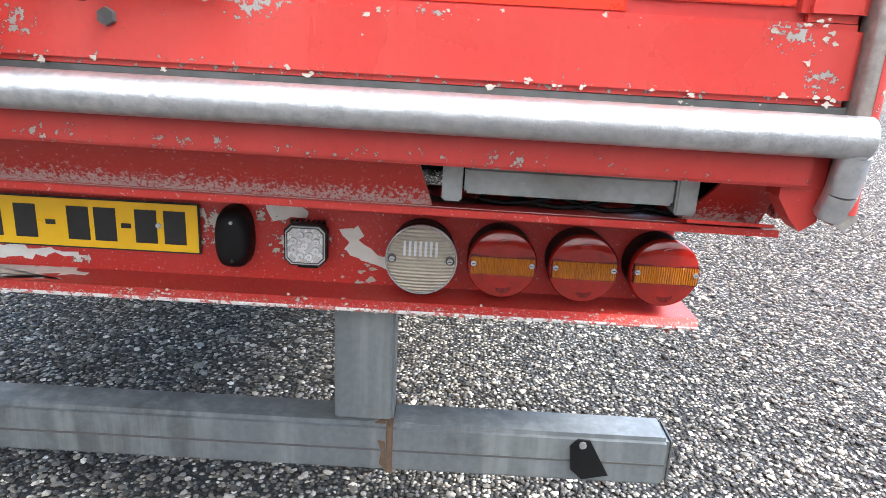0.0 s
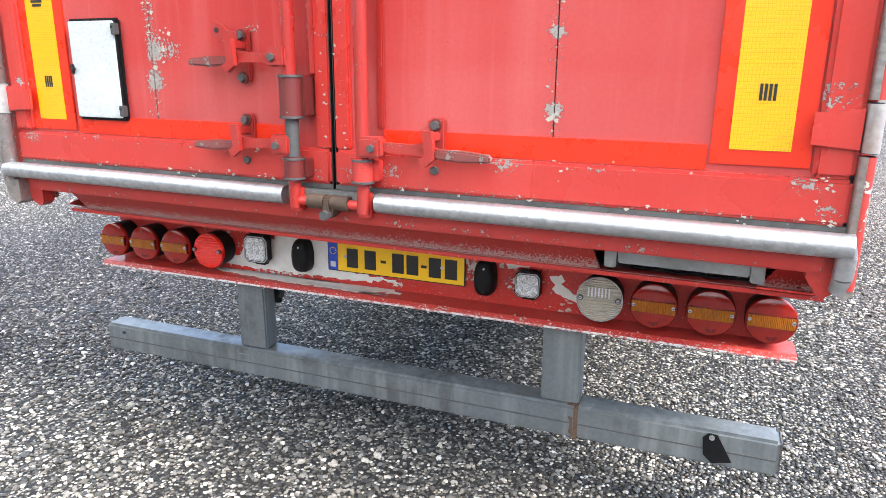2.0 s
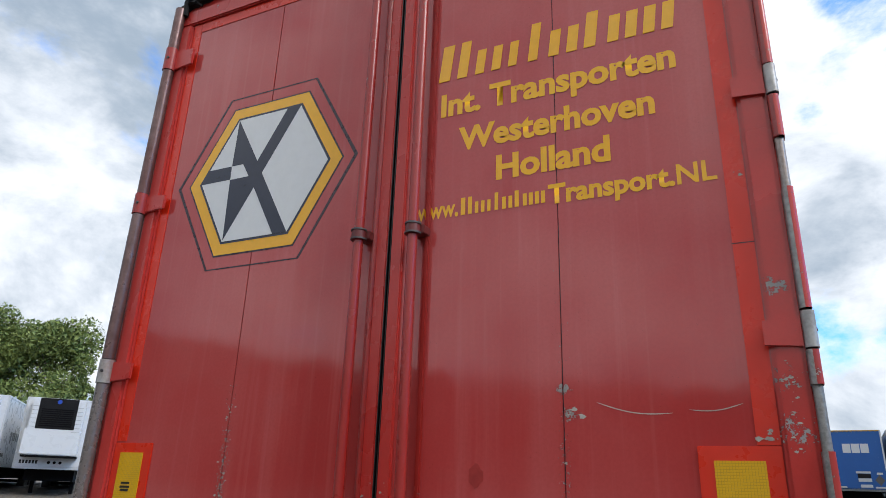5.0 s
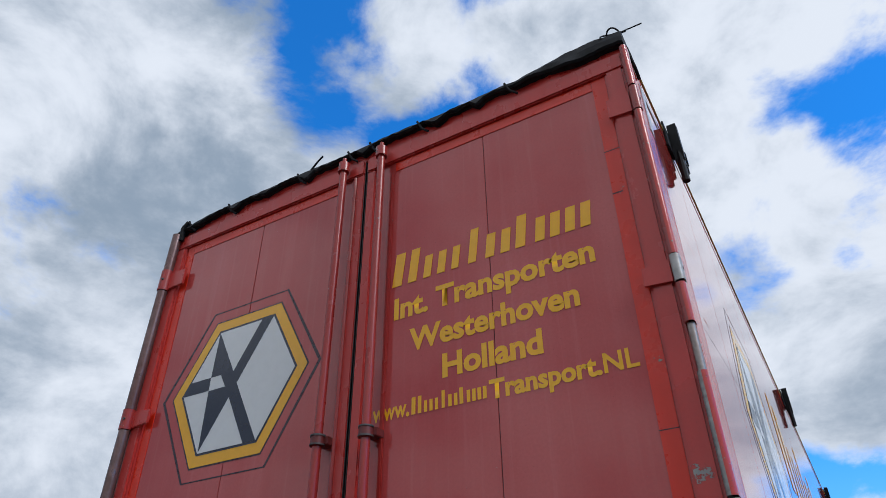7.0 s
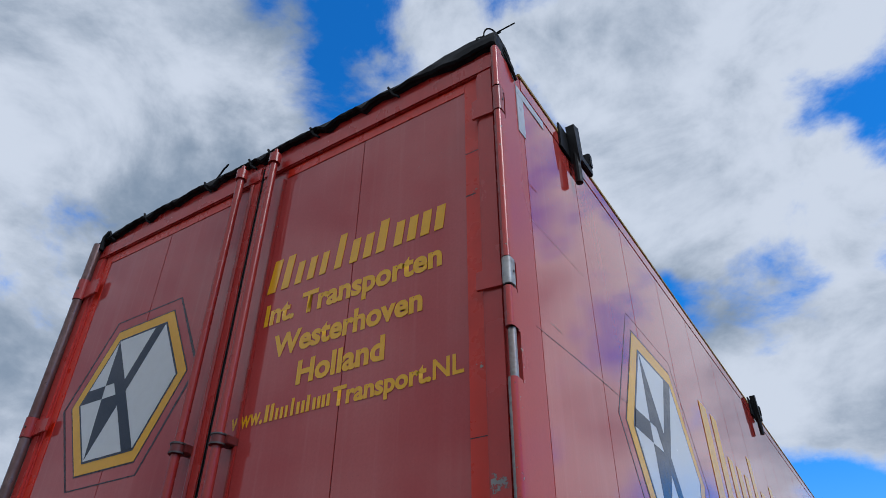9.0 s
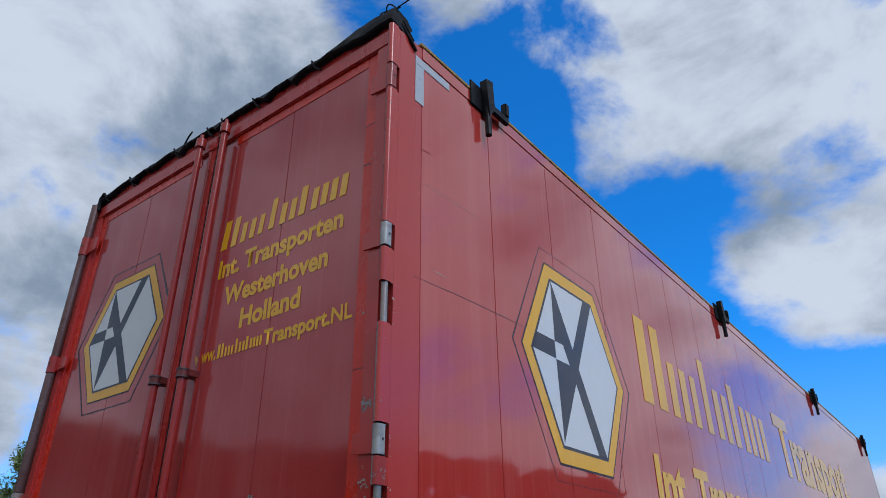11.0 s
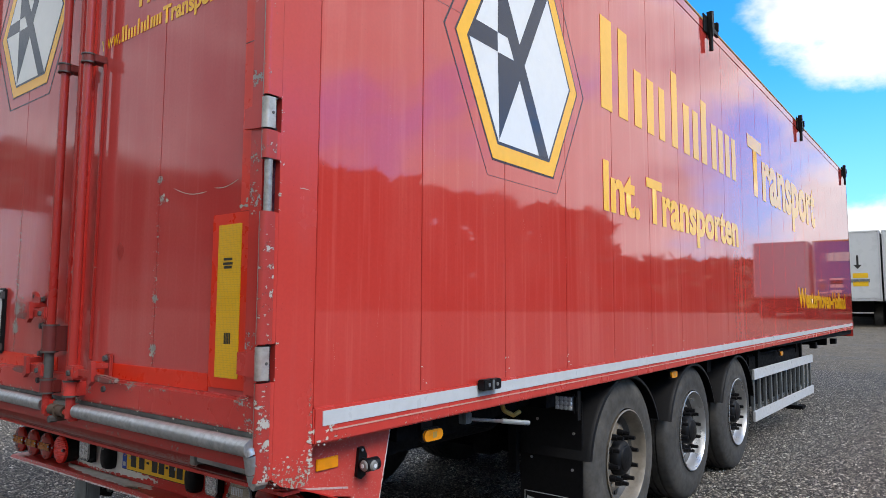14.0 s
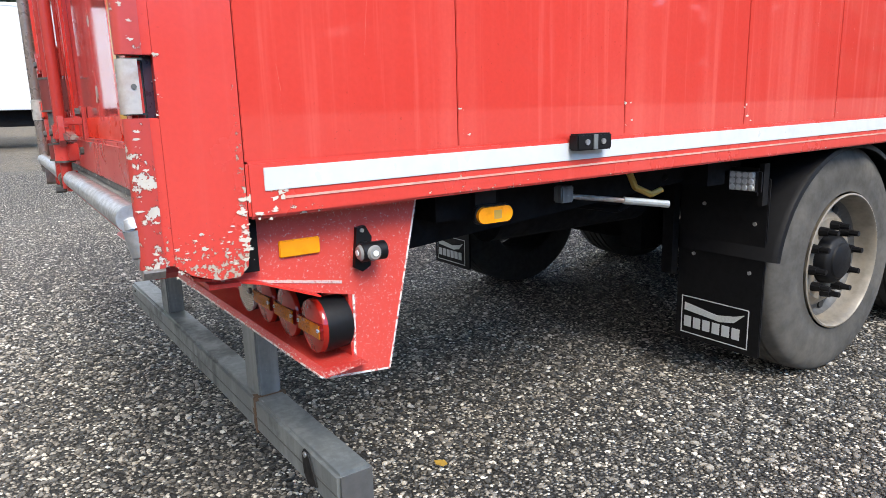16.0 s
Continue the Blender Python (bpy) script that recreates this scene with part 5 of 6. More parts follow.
def plate_lamp(x):
    """Black domed lamp with straight sides, rounder towards its foot."""
    rings = []
    bm = bmesh.new()
    for y_, k in ((0.374, 1.0), (0.352, 1.0), (0.338, 0.96), (0.328, 0.86), (0.322, 0.66), (0.320, 0.40)):
        ring = []
        for q in range(28):
            a = 2 * math.pi * q / 28
            u, w = math.cos(a), math.sin(a)
            sq = 0.036 * math.copysign(abs(u) ** 0.62, u) * k
            sh = 0.062 * math.copysign(abs(w) ** 0.78, w) * (k if k < 1 else 1.0)
            ring.append(bm.verts.new((x + sq * (1.0 - 0.10 * max(0.0, w)), y_, 0.645 + sh)))
        rings.append(ring)
    for p, q in zip(rings, rings[1:]):
        for i in range(28):
            bm.faces.new((p[i], p[(i + 1) % 28], q[(i + 1) % 28], q[i]))
    bm.faces.new(rings[0][::-1]), bm.faces.new(rings[-1])
    bmesh.ops.recalc_face_normals(bm, faces=bm.faces)
    c = part("plate_lamp", bm, M_BLACK, P, "black plastic number-plate lamp", smooth=True, turn=SKEW)
    for dz in (0.036, -0.042):
        part("lamp_screw", tube(bmesh.new(), (x + 0.004, 0.318, 0.645 + dz), (x + 0.004, 0.326, 0.645 + dz), 0.0035, 8), M_SILVER if dz > 0 else M_INK, c, turn=SKEW)


plate_lamp(-0.365)
plate_lamp(0.325)
plate = part("number_plate", boxed(-0.268, 0.252, 0.366, 0.370, 0.598, 0.704, bevel=0.0015), M_INK, P, "yellow registration plate with a blue band", turn=SKEW)
part("plate_face", boxed(-0.226, 0.248, 0.3645, 0.3660, 0.602, 0.700), M_PLATE, plate, turn=SKEW)
part("plate_band", boxed(-0.264, -0.227, 0.3645, 0.3660, 0.602, 0.700), M_BLUE, plate, turn=SKEW)
for x in (-0.168, -0.098, 0.008, 0.062, 0.144, 0.202):
    part("plate_bar", boxed(x - 0.022, x + 0.022, 0.3636, 0.3644, 0.617, 0.686), M_INK, plate, turn=SKEW)
for x in (-0.048, 0.104):
    part("plate_dash", boxed(x - 0.010, x + 0.010, 0.3636, 0.3644, 0.646, 0.656), M_INK, plate, turn=SKEW)
part("plate_bar", boxed(-0.256, -0.236, 0.3636, 0.3644, 0.613, 0.632), M_WHITE, plate, turn=SKEW)
for i in range(12):
    a = 2 * math.pi * i / 12
    part("plate_dot", tube(bmesh.new(), (-0.2455 + 0.012 * math.cos(a), 0.3637, 0.672 + 0.012 * math.sin(a)), (-0.2455 + 0.012 * math.cos(a), 0.3646, 0.672 + 0.012 * math.sin(a)), 0.002, 6), M_PLATE, plate, turn=SKEW)
for x in (-0.195, 0.17):
    part("plate_screw", tube(bmesh.new(), (x, 0.3615, 0.655), (x, 0.3650, 0.655), 0.006, 8), M_SILVER, plate, turn=SKEW)

# ---- underrun bar ----
BAR = Matrix.Translation((-0.045, 0.313, -0.018)) @ Matrix.Rotation(radians(1.3), 4, "Z") @ Matrix.Rotation(radians(-0.45), 4, "Y")
bar = part("underrun_bar", boxed(-1.285, 1.285, 0.0, 0.098, 0.185, 0.298, bevel=0.010), M_GALV, P, "galvanised square underrun bar, slightly skewed", turn=BAR)
part("bar_seam", boxed(-1.275, 1.275, -0.0015, 0.0, 0.236, 0.240), M_DARKSTEEL, bar, turn=BAR)
part("bar_cap", boxed(1.2852, 1.289, 0.006, 0.092, 0.191, 0.292), M_DARKSTEEL, bar, turn=BAR)
part("weld_seam", boxed(0.690, 0.704, -0.003, 0.101, 0.183, 0.3005, bevel=0.002), M_WELD, bar, "rusty weld seam round the bar", turn=BAR)
part("rust_stain", prism(bmesh.new(), [(0.672, 0.262), (0.688, 0.258), (0.689, 0.190), (0.676, 0.205), (0.680, 0.235)], -0.0012, -0.0004, "xz"), M_WELD, bar, turn=BAR)
part("rust_stain", prism(bmesh.new(), [(0.665, 0.004), (0.689, 0.003), (0.689, 0.075), (0.676, 0.060), (0.680, 0.03)], 0.2984, 0.2990, "xy"), M_WELD, bar, turn=BAR)
tab = prism(bmesh.new(), [(1.075, 0.275), (1.09, 0.292), (1.115, 0.29), (1.16, 0.21), (1.105, 0.197), (1.08, 0.22)], -0.006, -0.002, "xz")
part("black_tab", tab, M_BLACK, bar, "torn black rubber tab", turn=BAR)
part("tab_bolt", tube(bmesh.new(), (1.10, -0.010, 0.280), (1.10, -0.004, 0.280), 0.008, 8), M_SILVER, bar, turn=BAR)
part("bar_bolt", tube(bmesh.new(), (-1.19, -0.004, 0.268), (-1.19, 0.0, 0.268), 0.007, 8), M_INK, bar, turn=BAR)
for x in (0.640, -0.545):
    post = part("bar_post", boxed(x - 0.062, x + 0.062, 0.016, 0.086, 0.296, 0.548, bevel=0.006), M_GALV, P, "galvanised upright of the underrun bar", turn=BAR)
    br = prism(bmesh.new(), [(0.091, 0.46), (0.15, 0.44), (0.17, 0.48), (0.17, 0.60), (0.091, 0.60)], x + 0.03, x + 0.042)
    part("post_bracket", br, M_BLACK, post, turn=BAR)
    part("bracket_bolt", tube(bmesh.new(), (x + 0.042, 0.14, 0.48), (x + 0.056, 0.14, 0.48), 0.016, 8), M_DARKSTEEL, post, turn=BAR)

# ---- rolled tarpaulin along the top of the doors ----
bm = bmesh.new()
n = 150
rows = []
for i in range(n + 1):
    x = XL - 0.02 + (XR - XL + 0.02) * i / n
    hump = max(0.0, (x - 0.80) / 0.47)
    dip = max(0.0, (-1.05 - x) / 0.24)
    top = 3.840 + 0.010 * noise.noise((x * 3.1, 0.3, 0)) + 0.007 * noise.noise((x * 17.0, 2.0, 0)) + 0.035 * math.sin(min(hump, 1.0) * math.pi * 0.72) - 0.03 * dip
    low_z = 3.806 + 0.016 * noise.noise((x * 7.0, 7.0, 0)) + 0.013 * noise.noise((x * 29.0, 5.0, 0)) - 0.034 * hump - 0.05 * dip
    for xk in (-0.86, -0.36, 0.0, 0.40, 0.62):
        low_z -= 0.030 * math.exp(-((x - xk) / 0.035) ** 2)
    fold = 0.010 * noise.noise((x * 11.0, 9.0, 0))
    section = [(-0.030 + fold, low_z), (-0.040 + fold, low_z + 0.008), (-0.036, (low_z + top) / 2 + fold), (-0.026, top - 0.006), (0.0, top), (0.06, top - 0.012), (0.10, top - 0.05), (0.06, low_z - 0.02), (-0.018, low_z + 0.004)]
    rows.append([bm.verts.new((x, y_, z_)) for y_, z_ in section])
for a, b in zip(rows, rows[1:]):
    for j in range(9):
        bm.faces.new((a[j], a[(j + 1) % 9], b[(j + 1) % 9], b[j]))
bm.faces.new(rows[0]), bm.faces.new(rows[-1][::-1])
bmesh.ops.recalc_face_normals(bm, faces=bm.faces)
tarp = part("tarpaulin_roll", bm, M_TARP, P, "ragged black tarpaulin rolled along the roof edge")
part("door_header", boxed(XL + 0.01, XR - 0.01, -0.004, 0.03, TOP, 3.812), M_RAIL, P)
bm = bmesh.new()
path_tube(bm, [(1.235 + 0.055 * math.cos(a * 0.35) * (1 - 0.02 * a), -0.01 + 0.02 * math.sin(a * 0.5), 3.862 + 0.032 * math.sin(a * 0.35)) for a in range(30)], 0.0035, 6)
path_tube(bm, [(1.22, 0.0, 3.86), (1.28, -0.01, 3.868), (1.36, -0.02, 3.855)], 0.003, 6)
path_tube(bm, [(1.24, -0.005, 3.86), (1.272, 0.03, 3.80), (1.282, 0.08, 3.74), (1.283, 0.12, 3.70)], 0.007, 8)
path_tube(bm, [(1.25, 0.0, 3.87), (1.275, 0.04, 3.82), (1.283, 0.10, 3.745)], 0.005, 8)
part("tie_cord", bm, M_TARP, tarp, "loose black tie cords")
for x in (-1.2, -0.9, -0.42, -0.1, 0.03, 0.3, 0.75):
    bm = path_tube(bmesh.new(), [(x, -0.040, TOP + 0.075), (x + 0.02, -0.030, TOP + 0.03), (x + 0.05, -0.022, TOP + 0.004)], 0.006, 6)
    part("tie_strap", bm, M_TARP, tarp)
part("tie_strap", path_tube(bmesh.new(), [(-0.36, -0.02, 3.83), (-0.30, -0.03, 3.87), (-0.27, -0.03, 3.89)], 0.005, 6), M_TARP, tarp)
part("tie_strap", path_tube(bmesh.new(), [(XL + 0.03, -0.03, 3.72), (XL + 0.03, -0.035, 3.80), (XL + 0.06, -0.03, 3.835)], 0.014, 8), M_TARP, tarp)

# ---- running gear ----
AXLES = (2.735, 3.97, 5.205)
HUB, RAD = 0.468, 0.505
for x in (-0.48, 0.48):
    part("chassis_beam", boxed(x - 0.07, x + 0.07, 0.42, LONG - 0.6, 0.70, 0.985), M_CHASSIS, P, "black chassis beam")
for y in (0.75, 1.9, 4.6, 6.3, 8.2, 10.4):
    part("cross_member", boxed(-1.15, 1.15, y - 0.05, y + 0.05, 0.86, 0.984), M_CHASSIS, P)
part("tail_beam", prism(bmesh.new(), [(0.55, 0.93), (2.2, 0.93), (2.2, 0.90), (0.58, 0.77)], 1.02, 1.05), M_CHASSIS, P, "black tapered tail beam")


def wheel(x_out, y, sx, rim_mat, tyre_mat):
    """Wide single tyre; x_out is its outer face."""
    c = (x_out, y, HUB)

    def pr(p):
        return [(-sx * a, r) for a, r in p]
    prof = [(0.02, 0.292), (0.0, 0.300), (0.006, 0.330), (0.0, 0.345), (0.002, 0.40), (0.012, 0.446), (0.018, 0.464), (0.030, 0.484), (0.045, 0.497)]
    for g in (0.10, 0.16, 0.215, 0.27):
        prof += [(g - 0.008, RAD), (g - 0.006, RAD - 0.013), (g + 0.006, RAD - 0.013), (g + 0.008, RAD)]
    prof += [(0.325, 0.497), (0.345, 0.482), (0.365, 0.43), (0.37, 0.35), (0.36, 0.30), (0.35, 0.292), (0.02, 0.292)]
    w = part("wheel", lathe(bmesh.new(), pr(prof), c, "x", 64, (False, False)), tyre_mat, P, "wide dusty truck tyre on a ten-stud rim", smooth=True)
    rim = part("rim", lathe(bmesh.new(), pr([(0.004, 0.290), (-0.008, 0.294), (-0.011, 0.287), (-0.004, 0.280), (0.03, 0.274), (0.060, 0.266), (0.090, 0.254), (0.102, 0.238), (0.096, 0.215), (0.074, 0.196), (0.062, 0.180), (0.060, 0.115), (0.068, 0.11), (0.068, 0.001)]), c, "x", 56, (False, True)), rim_mat, w, smooth=True)
    # dark ring paints the shadow in the deep part of the dish
    part("rim_well_shade", lathe(bmesh.new(), pr([(0.074, 0.2590), (0.089, 0.2525), (0.1008, 0.2375), (0.0948, 0.216), (0.0920, 0.2135)]), c, "x", 48, (False, False)), M_DARKSTEEL, rim, smooth=True)
    for i in range(10):
        a = 2 * math.pi * (i + 0.8) / 10
        py, pz = y + 0.222 * math.cos(a), HUB + 0.222 * math.sin(a)
        # rim is closed here; a black disc paints the hole's dark inside
        part("hand_hole_shade", tube(bmesh.new(), (x_out - sx * 0.106, py, pz), (x_out - sx * 0.089, py, pz), 0.020, 12), M_INK, rim)
    hub = part("hub", lathe(bmesh.new(), pr([(0.066, 0.108), (0.022, 0.104), (0.012, 0.096), (0.004, 0.080), (-0.004, 0.076), (-0.010, 0.062), (-0.012, 0.001)]), c, "x", 28), M_BLACK, w, "black hub cap", smooth=True)
    for i in range(10):
        a = 2 * math.pi * (i + 0.3) / 10
        py, pz = y + 0.148 * math.cos(a), HUB + 0.148 * math.sin(a)
        bm = tube(bmesh.new(), (x_out - sx * 0.062, py, pz), (x_out - sx * 0.024, py, pz), 0.022, 10, 0.018)
        tube(bm, (x_out - sx * 0.024, py, pz), (x_out + sx * 0.014, py, pz), 0.014, 8, 0.012)
        part("wheel_nut_cap", bm, M_BLACK, w, smooth=True)
    return w


for i, y in enumerate(AXLES):
    wheel(1.205, y, 1, (M_RIM, M_RIM_BRIGHT, M_RIM_BRIGHT)[i], M_TYRE_DUSTY if i == 0 else M_TYRE)
    wheel(-1.235, y, -1, M_RIM, M_TYRE_SHADED)
    part("axle", tube(bmesh.new(), (-0.9, y, HUB), (0.9, y, HUB), 0.07, 14), M_CHASSIS, P, smooth=True)
    for x in (-0.48, 0.48):
        part("air_spring", tube(bmesh.new(), (x, y + 0.38, 0.45), (x, y + 0.38, 0.70), 0.12, 16), M_CHASSIS, P, smooth=True)
        part("trailing_arm", boxed(x - 0.05, x + 0.05, y - 0.42, y + 0.45, 0.50, 0.57), M_CHASSIS, P)
        part("arm_bracket", boxed(x - 0.06, x + 0.06, y - 0.50, y - 0.38, 0.48, 0.72), M_CHASSIS, P)
    part("brake_cylinder", tube(bmesh.new(), (0.28, y - 0.28, 0.56), (0.28, y - 0.02, 0.56), 0.085, 16), M_CHASSIS, P, smooth=True)


def mudguard(y, a0, a1, x0, x1, flap):
    """Curved black guard over a wheel; angles in degrees from the front, over the top."""
    bm = bmesh.new()
    n = 26
    sec = [(x0, 0.0), (x1 - 0.02, 0.0), (x1, -0.012), (x1 + 0.004, -0.030), (x1, -0.032), (x1 - 0.006, -0.014), (x1 - 0.022, -0.007), (x0, -0.007)]
    rings = []
    for i in range(n + 1):
        a = radians(a0 + (a1 - a0) * i / n)
        rings.append([bm.verts.new((px, y + (0.548 + dr) * math.cos(a), HUB + (0.515 + dr) * math.sin(a))) for px, dr in sec])
    m = len(sec)
    for p, q in zip(rings, rings[1:]):
        for j in range(m):
            bm.faces.new((p[j], p[(j + 1) % m], q[(j + 1) % m], q[j]))
    bm.faces.new(rings[0]), bm.faces.new(rings[-1][::-1])
    bmesh.ops.recalc_face_normals(bm, faces=bm.faces)
    return part("mudguard", bm, M_BLACK, P, "black plastic mudguard over the wheel", smooth=True)


for sx in (1, -1):
    for y, a0, a1 in ((AXLES[0], 20, 172), (AXLES[1], 18, 165), (AXLES[2], 10, 165)):
        xs = (0.80, 1.222) if sx > 0 else (-1.25, -0.83)
        mudguard(y, a0, a1, xs[0], xs[1], False)


def mudflap(x0, x1, y, sx):
    f = part("mudflap", boxed(x0, x1, y, y + 0.012, 0.135, 0.86, bevel=0.003), M_BLACK, P, "black rubber mudflap with a white emblem")
    # white frame and plain white shapes for the maker's mark
    a, b = (x0 + 0.03, x1 - 0.05)
    fr = bmesh.new()
    for q in ((a, b, 0.322, 0.326), (a, b, 0.158, 0.162), (a, a + 0.004, 0.162, 0.322), (b - 0.004, b, 0.162, 0.322)):
        box(fr, q[0], q[1], y - 0.002, y - 0.0002, q[2], q[3])
    part("emblem_frame", fr, M_WHITE, f)
    w = b - a
    sw = prism(bmesh.new(), [(a + 0.05 * w, 0.296), (a + 0.55 * w, 0.272), (a + 0.8 * w, 0.285), (a + 0.95 * w, 0.302), (a + 0.8 * w, 0.258), (a + 0.6 * w, 0.246), (a + 0.05 * w, 0.262)], y - 0.002, y - 0.0002, "xz")
    part("emblem_swoosh", sw, M_DOC, f)
    for i in range(6):
        u = a + w * (0.05 + 0.145 * i)
        part("emblem_bar", boxed(u, u + 0.11 * w, y - 0.002, y - 0.0002, 0.188, 0.236), M_WHITE, f)
    for zx in ((x0 + 0.08, 0.52), (x1 - 0.06, 0.48), (x1 - 0.05, 0.68), (x0 + 0.12, 0.74)):
        part("flap_bolt", tube(bmesh.new(), (zx[0], y - 0.006, zx[1]), (zx[0], y, zx[1]), 0.008, 8), M_SILVER, f)


mudflap(0.775, 1.175, 2.203, 1)
mudflap(-1.21, -0.81, 2.203, -1)
part("guard_shield", boxed(0.72, 0.774, 2.16, 2.20, 0.42, 0.95), M_CHASSIS, P)


def side_marker(y, z, x):
    def oval(hw, hh):
        pts = []
        for q in range(20):
            a = 2 * math.pi * (q + 0.5) / 20
            pts.append((y + math.copysign(hw - hh, math.cos(a)) + hh * math.cos(a), z + hh * math.sin(a)))
        return pts
    b = part("side_marker_lamp", prism(bmesh.new(), oval(0.064, 0.027), x, x + 0.014), M_BLACK, P, "amber oval side marker lamp")
    part("marker_lens", prism(bmesh.new(), oval(0.058, 0.022), x + 0.0141, x + 0.024), M_AMBER, b)
    part("marker_mark", boxed(x + 0.0241, x + 0.0246, y - 0.006, y + 0.020, z - 0.012, z + 0.012), M_WOOD_YELLOW, b)
    part("marker_mount", boxed(x - 0.02, x, y - 0.05, y + 0.02, z + 0.015, 0.944), M_BLACK, b)


side_marker(0.855, 0.872, 1.185)
side_marker(3.56, 0.915, 1.20)
side_marker(7.0, 0.90, 1.20)

# outline lamp on its stalk at the rear wing
ol = part("outline_lamp", prism(bmesh.new(), [(0.430, 0.790), (0.450, 0.778), (0.472, 0.79), (0.478, 0.86), (0.462, 0.888), (0.440, 0.885)], 1.198, 1.212), M_BLACK, P, "black twin outline marker lamp")
part("lamp_body", tube(bmesh.new(), (1.212, 0.455, 0.832), (1.252, 0.455, 0.832), 0.020, 18), M_BLACK, ol, smooth=True)
part("lamp_head", tube(bmesh.new(), (1.245, 0.430, 0.832), (1.245, 0.492, 0.832), 0.0225, 20), M_BLACK, ol, smooth=True)
part("lamp_lens", lathe(bmesh.new(), [(-0.0252, 0.0195), (-0.031, 0.015), (-0.033, 0.001)], (1.245, 0.455, 0.832), "y", 18), M_LAMPGLASS, ol, smooth=True)
part("lamp_lens", lathe(bmesh.new(), [(0.0, 0.0185), (0.006, 0.014), (0.007, 0.001)], (1.2676, 0.455, 0.832), "x", 18), M_LAMPGLASS, ol, smooth=True)
part("led", tube(bmesh.new(), (1.245, 0.4205, 0.832), (1.245, 0.4225, 0.832), 0.007, 12), M_LED, ol)
part("led", tube(bmesh.new(), (1.2742, 0.455, 0.832), (1.2760, 0.455, 0.832), 0.007, 12), M_LED, ol)
part("lamp_screw", tube(bmesh.new(), (1.211, 0.452, 0.878), (1.216, 0.452, 0.878), 0.005, 8), M_SILVER, ol)

# square work lamp behind the first wheel's guard
wl = part("work_lamp", boxed(1.035, 1.175, 2.13, 2.165, 0.80, 0.905, bevel=0.014), M_BLACK, P, "square LED work lamp on a black bracket")
part("lamp_glass", boxed(1.052, 1.158, 2.126, 2.1299, 0.818, 0.890, bevel=0.001), M_SMOKE, wl)
for i in range(4):
    for j in range(3):
        part("led", lathe(bmesh.new(), [(-0.004, 0.0125), (-0.008, 0.010), (-0.009, 0.001)], (1.066 + 0.026 * i, 2.13, 0.830 + 0.024 * j), "y", 12), M_LED, wl, smooth=True)
part("lamp_bracket", boxed(1.15, 1.17, 2.166, 2.202, 0.76, 0.92), M_BLACK, wl)

# small black bumper on the strip, lever under the rail
bb = part("rail_bumper", boxed(XR + 0.0095, XR + 0.045, 1.045, 1.175, 1.034, 1.078, bevel=0.004), M_BLACK, P, "small black rubber bumper block")
for y in (1.08, 1.14):
    part("bumper_bolt", tube(bmesh.new(), (XR + 0.045, y, 1.056), (XR + 0.049, y, 1.056), 0.008, 8), M_SILVER, bb)
part("bumper_clip", boxed(XR + 0.045, XR + 0.048, 1.103, 1.118, 1.036, 1.076), M_GALV, bb)
lever = part("floor_lever", tube(bmesh.new(), (1.10, 1.18, 0.885), (1.245, 1.52, 0.838), 0.008, 10), M_TUBE, P, "bare steel lever under the rail", smooth=True)
part("lever_end", tube(bmesh.new(), (1.185, 1.38, 0.858), (1.245, 1.52, 0.838), 0.0115, 10), M_GALV_PALE, lever, smooth=True)
part("lever_clevis", boxed(1.10, 1.14, 1.16, 1.21, 0.865, 0.915, bevel=0.004), M_GALV, lever)
hook = path_tube(bmesh.new(), [(1.10, 1.50, 0.93), (1.10, 1.53, 0.88), (1.11, 1.60, 0.85), (1.12, 1.64, 0.865)], 0.011, 8)
part("ratchet_hook", hook, M_WOOD_YELLOW, P, "yellow ratchet hook under the floor")
part("brake_line", path_tube(bmesh.new(), [(0.75, 1.45, 0.95), (0.80, 1.5, 0.80), (0.95, 1.62, 0.78), (1.05, 1.75, 0.9)], 0.014, 8), M_CHASSIS, P)
part("air_tank", tube(bmesh.new(), (0.62, 1.25, 0.78), (0.62, 2.05, 0.78), 0.12, 20), M_CHASSIS, P, smooth=True)

# side guard and landing gear further forward
sg = part("side_guard", boxed(1.19, 1.215, 5.80, 8.85, 0.70, 0.80, bevel=0.004), M_WHITE, P, "white two-rail side guard with grey slats")
part("guard_rail", boxed(1.19, 1.215, 5.80, 8.85, 0.30, 0.40, bevel=0.004), M_WHITE, sg)
for i in range(13):
    y = 5.86 + 0.245 * i
    part("guard_slat", boxed(1.165, 1.189, y, y + 0.05, 0.31, 0.79), M_GALV, sg)
for y in (6.2, 8.4):
    part("guard_bracket", boxed(0.55, 1.165, y - 0.03, y + 0.03, 0.78, 0.985), M_CHASSIS, sg)
part("pallet_box", boxed(0.55, 1.14, 5.9, 8.6, 0.42, 0.93, bevel=0.02), M_CHASSIS, P, "dark storage box under the floor")
for x in (-0.85, 0.82):
    lg = part("landing_leg", boxed(x - 0.07, x + 0.07, 9.55, 9.69, 0.20, 0.985, bevel=0.005), M_CHASSIS, P, "black landing leg")
    part("leg_foot", boxed(x - 0.13, x + 0.13, 9.50, 9.74, ground_height(x, 9.6) - 0.01, 0.03, bevel=0.004), M_CHASSIS, lg)
    part("leg_tube", boxed(x - 0.05, x + 0.05, 9.57, 9.67, 0.03, 0.30), M_GALV, lg)
    part("leg_brace", path_tube(bmesh.new(), [(x, 9.70, 0.45), (x, 10.3, 0.95)], 0.03, 8), M_CHASSIS, lg)
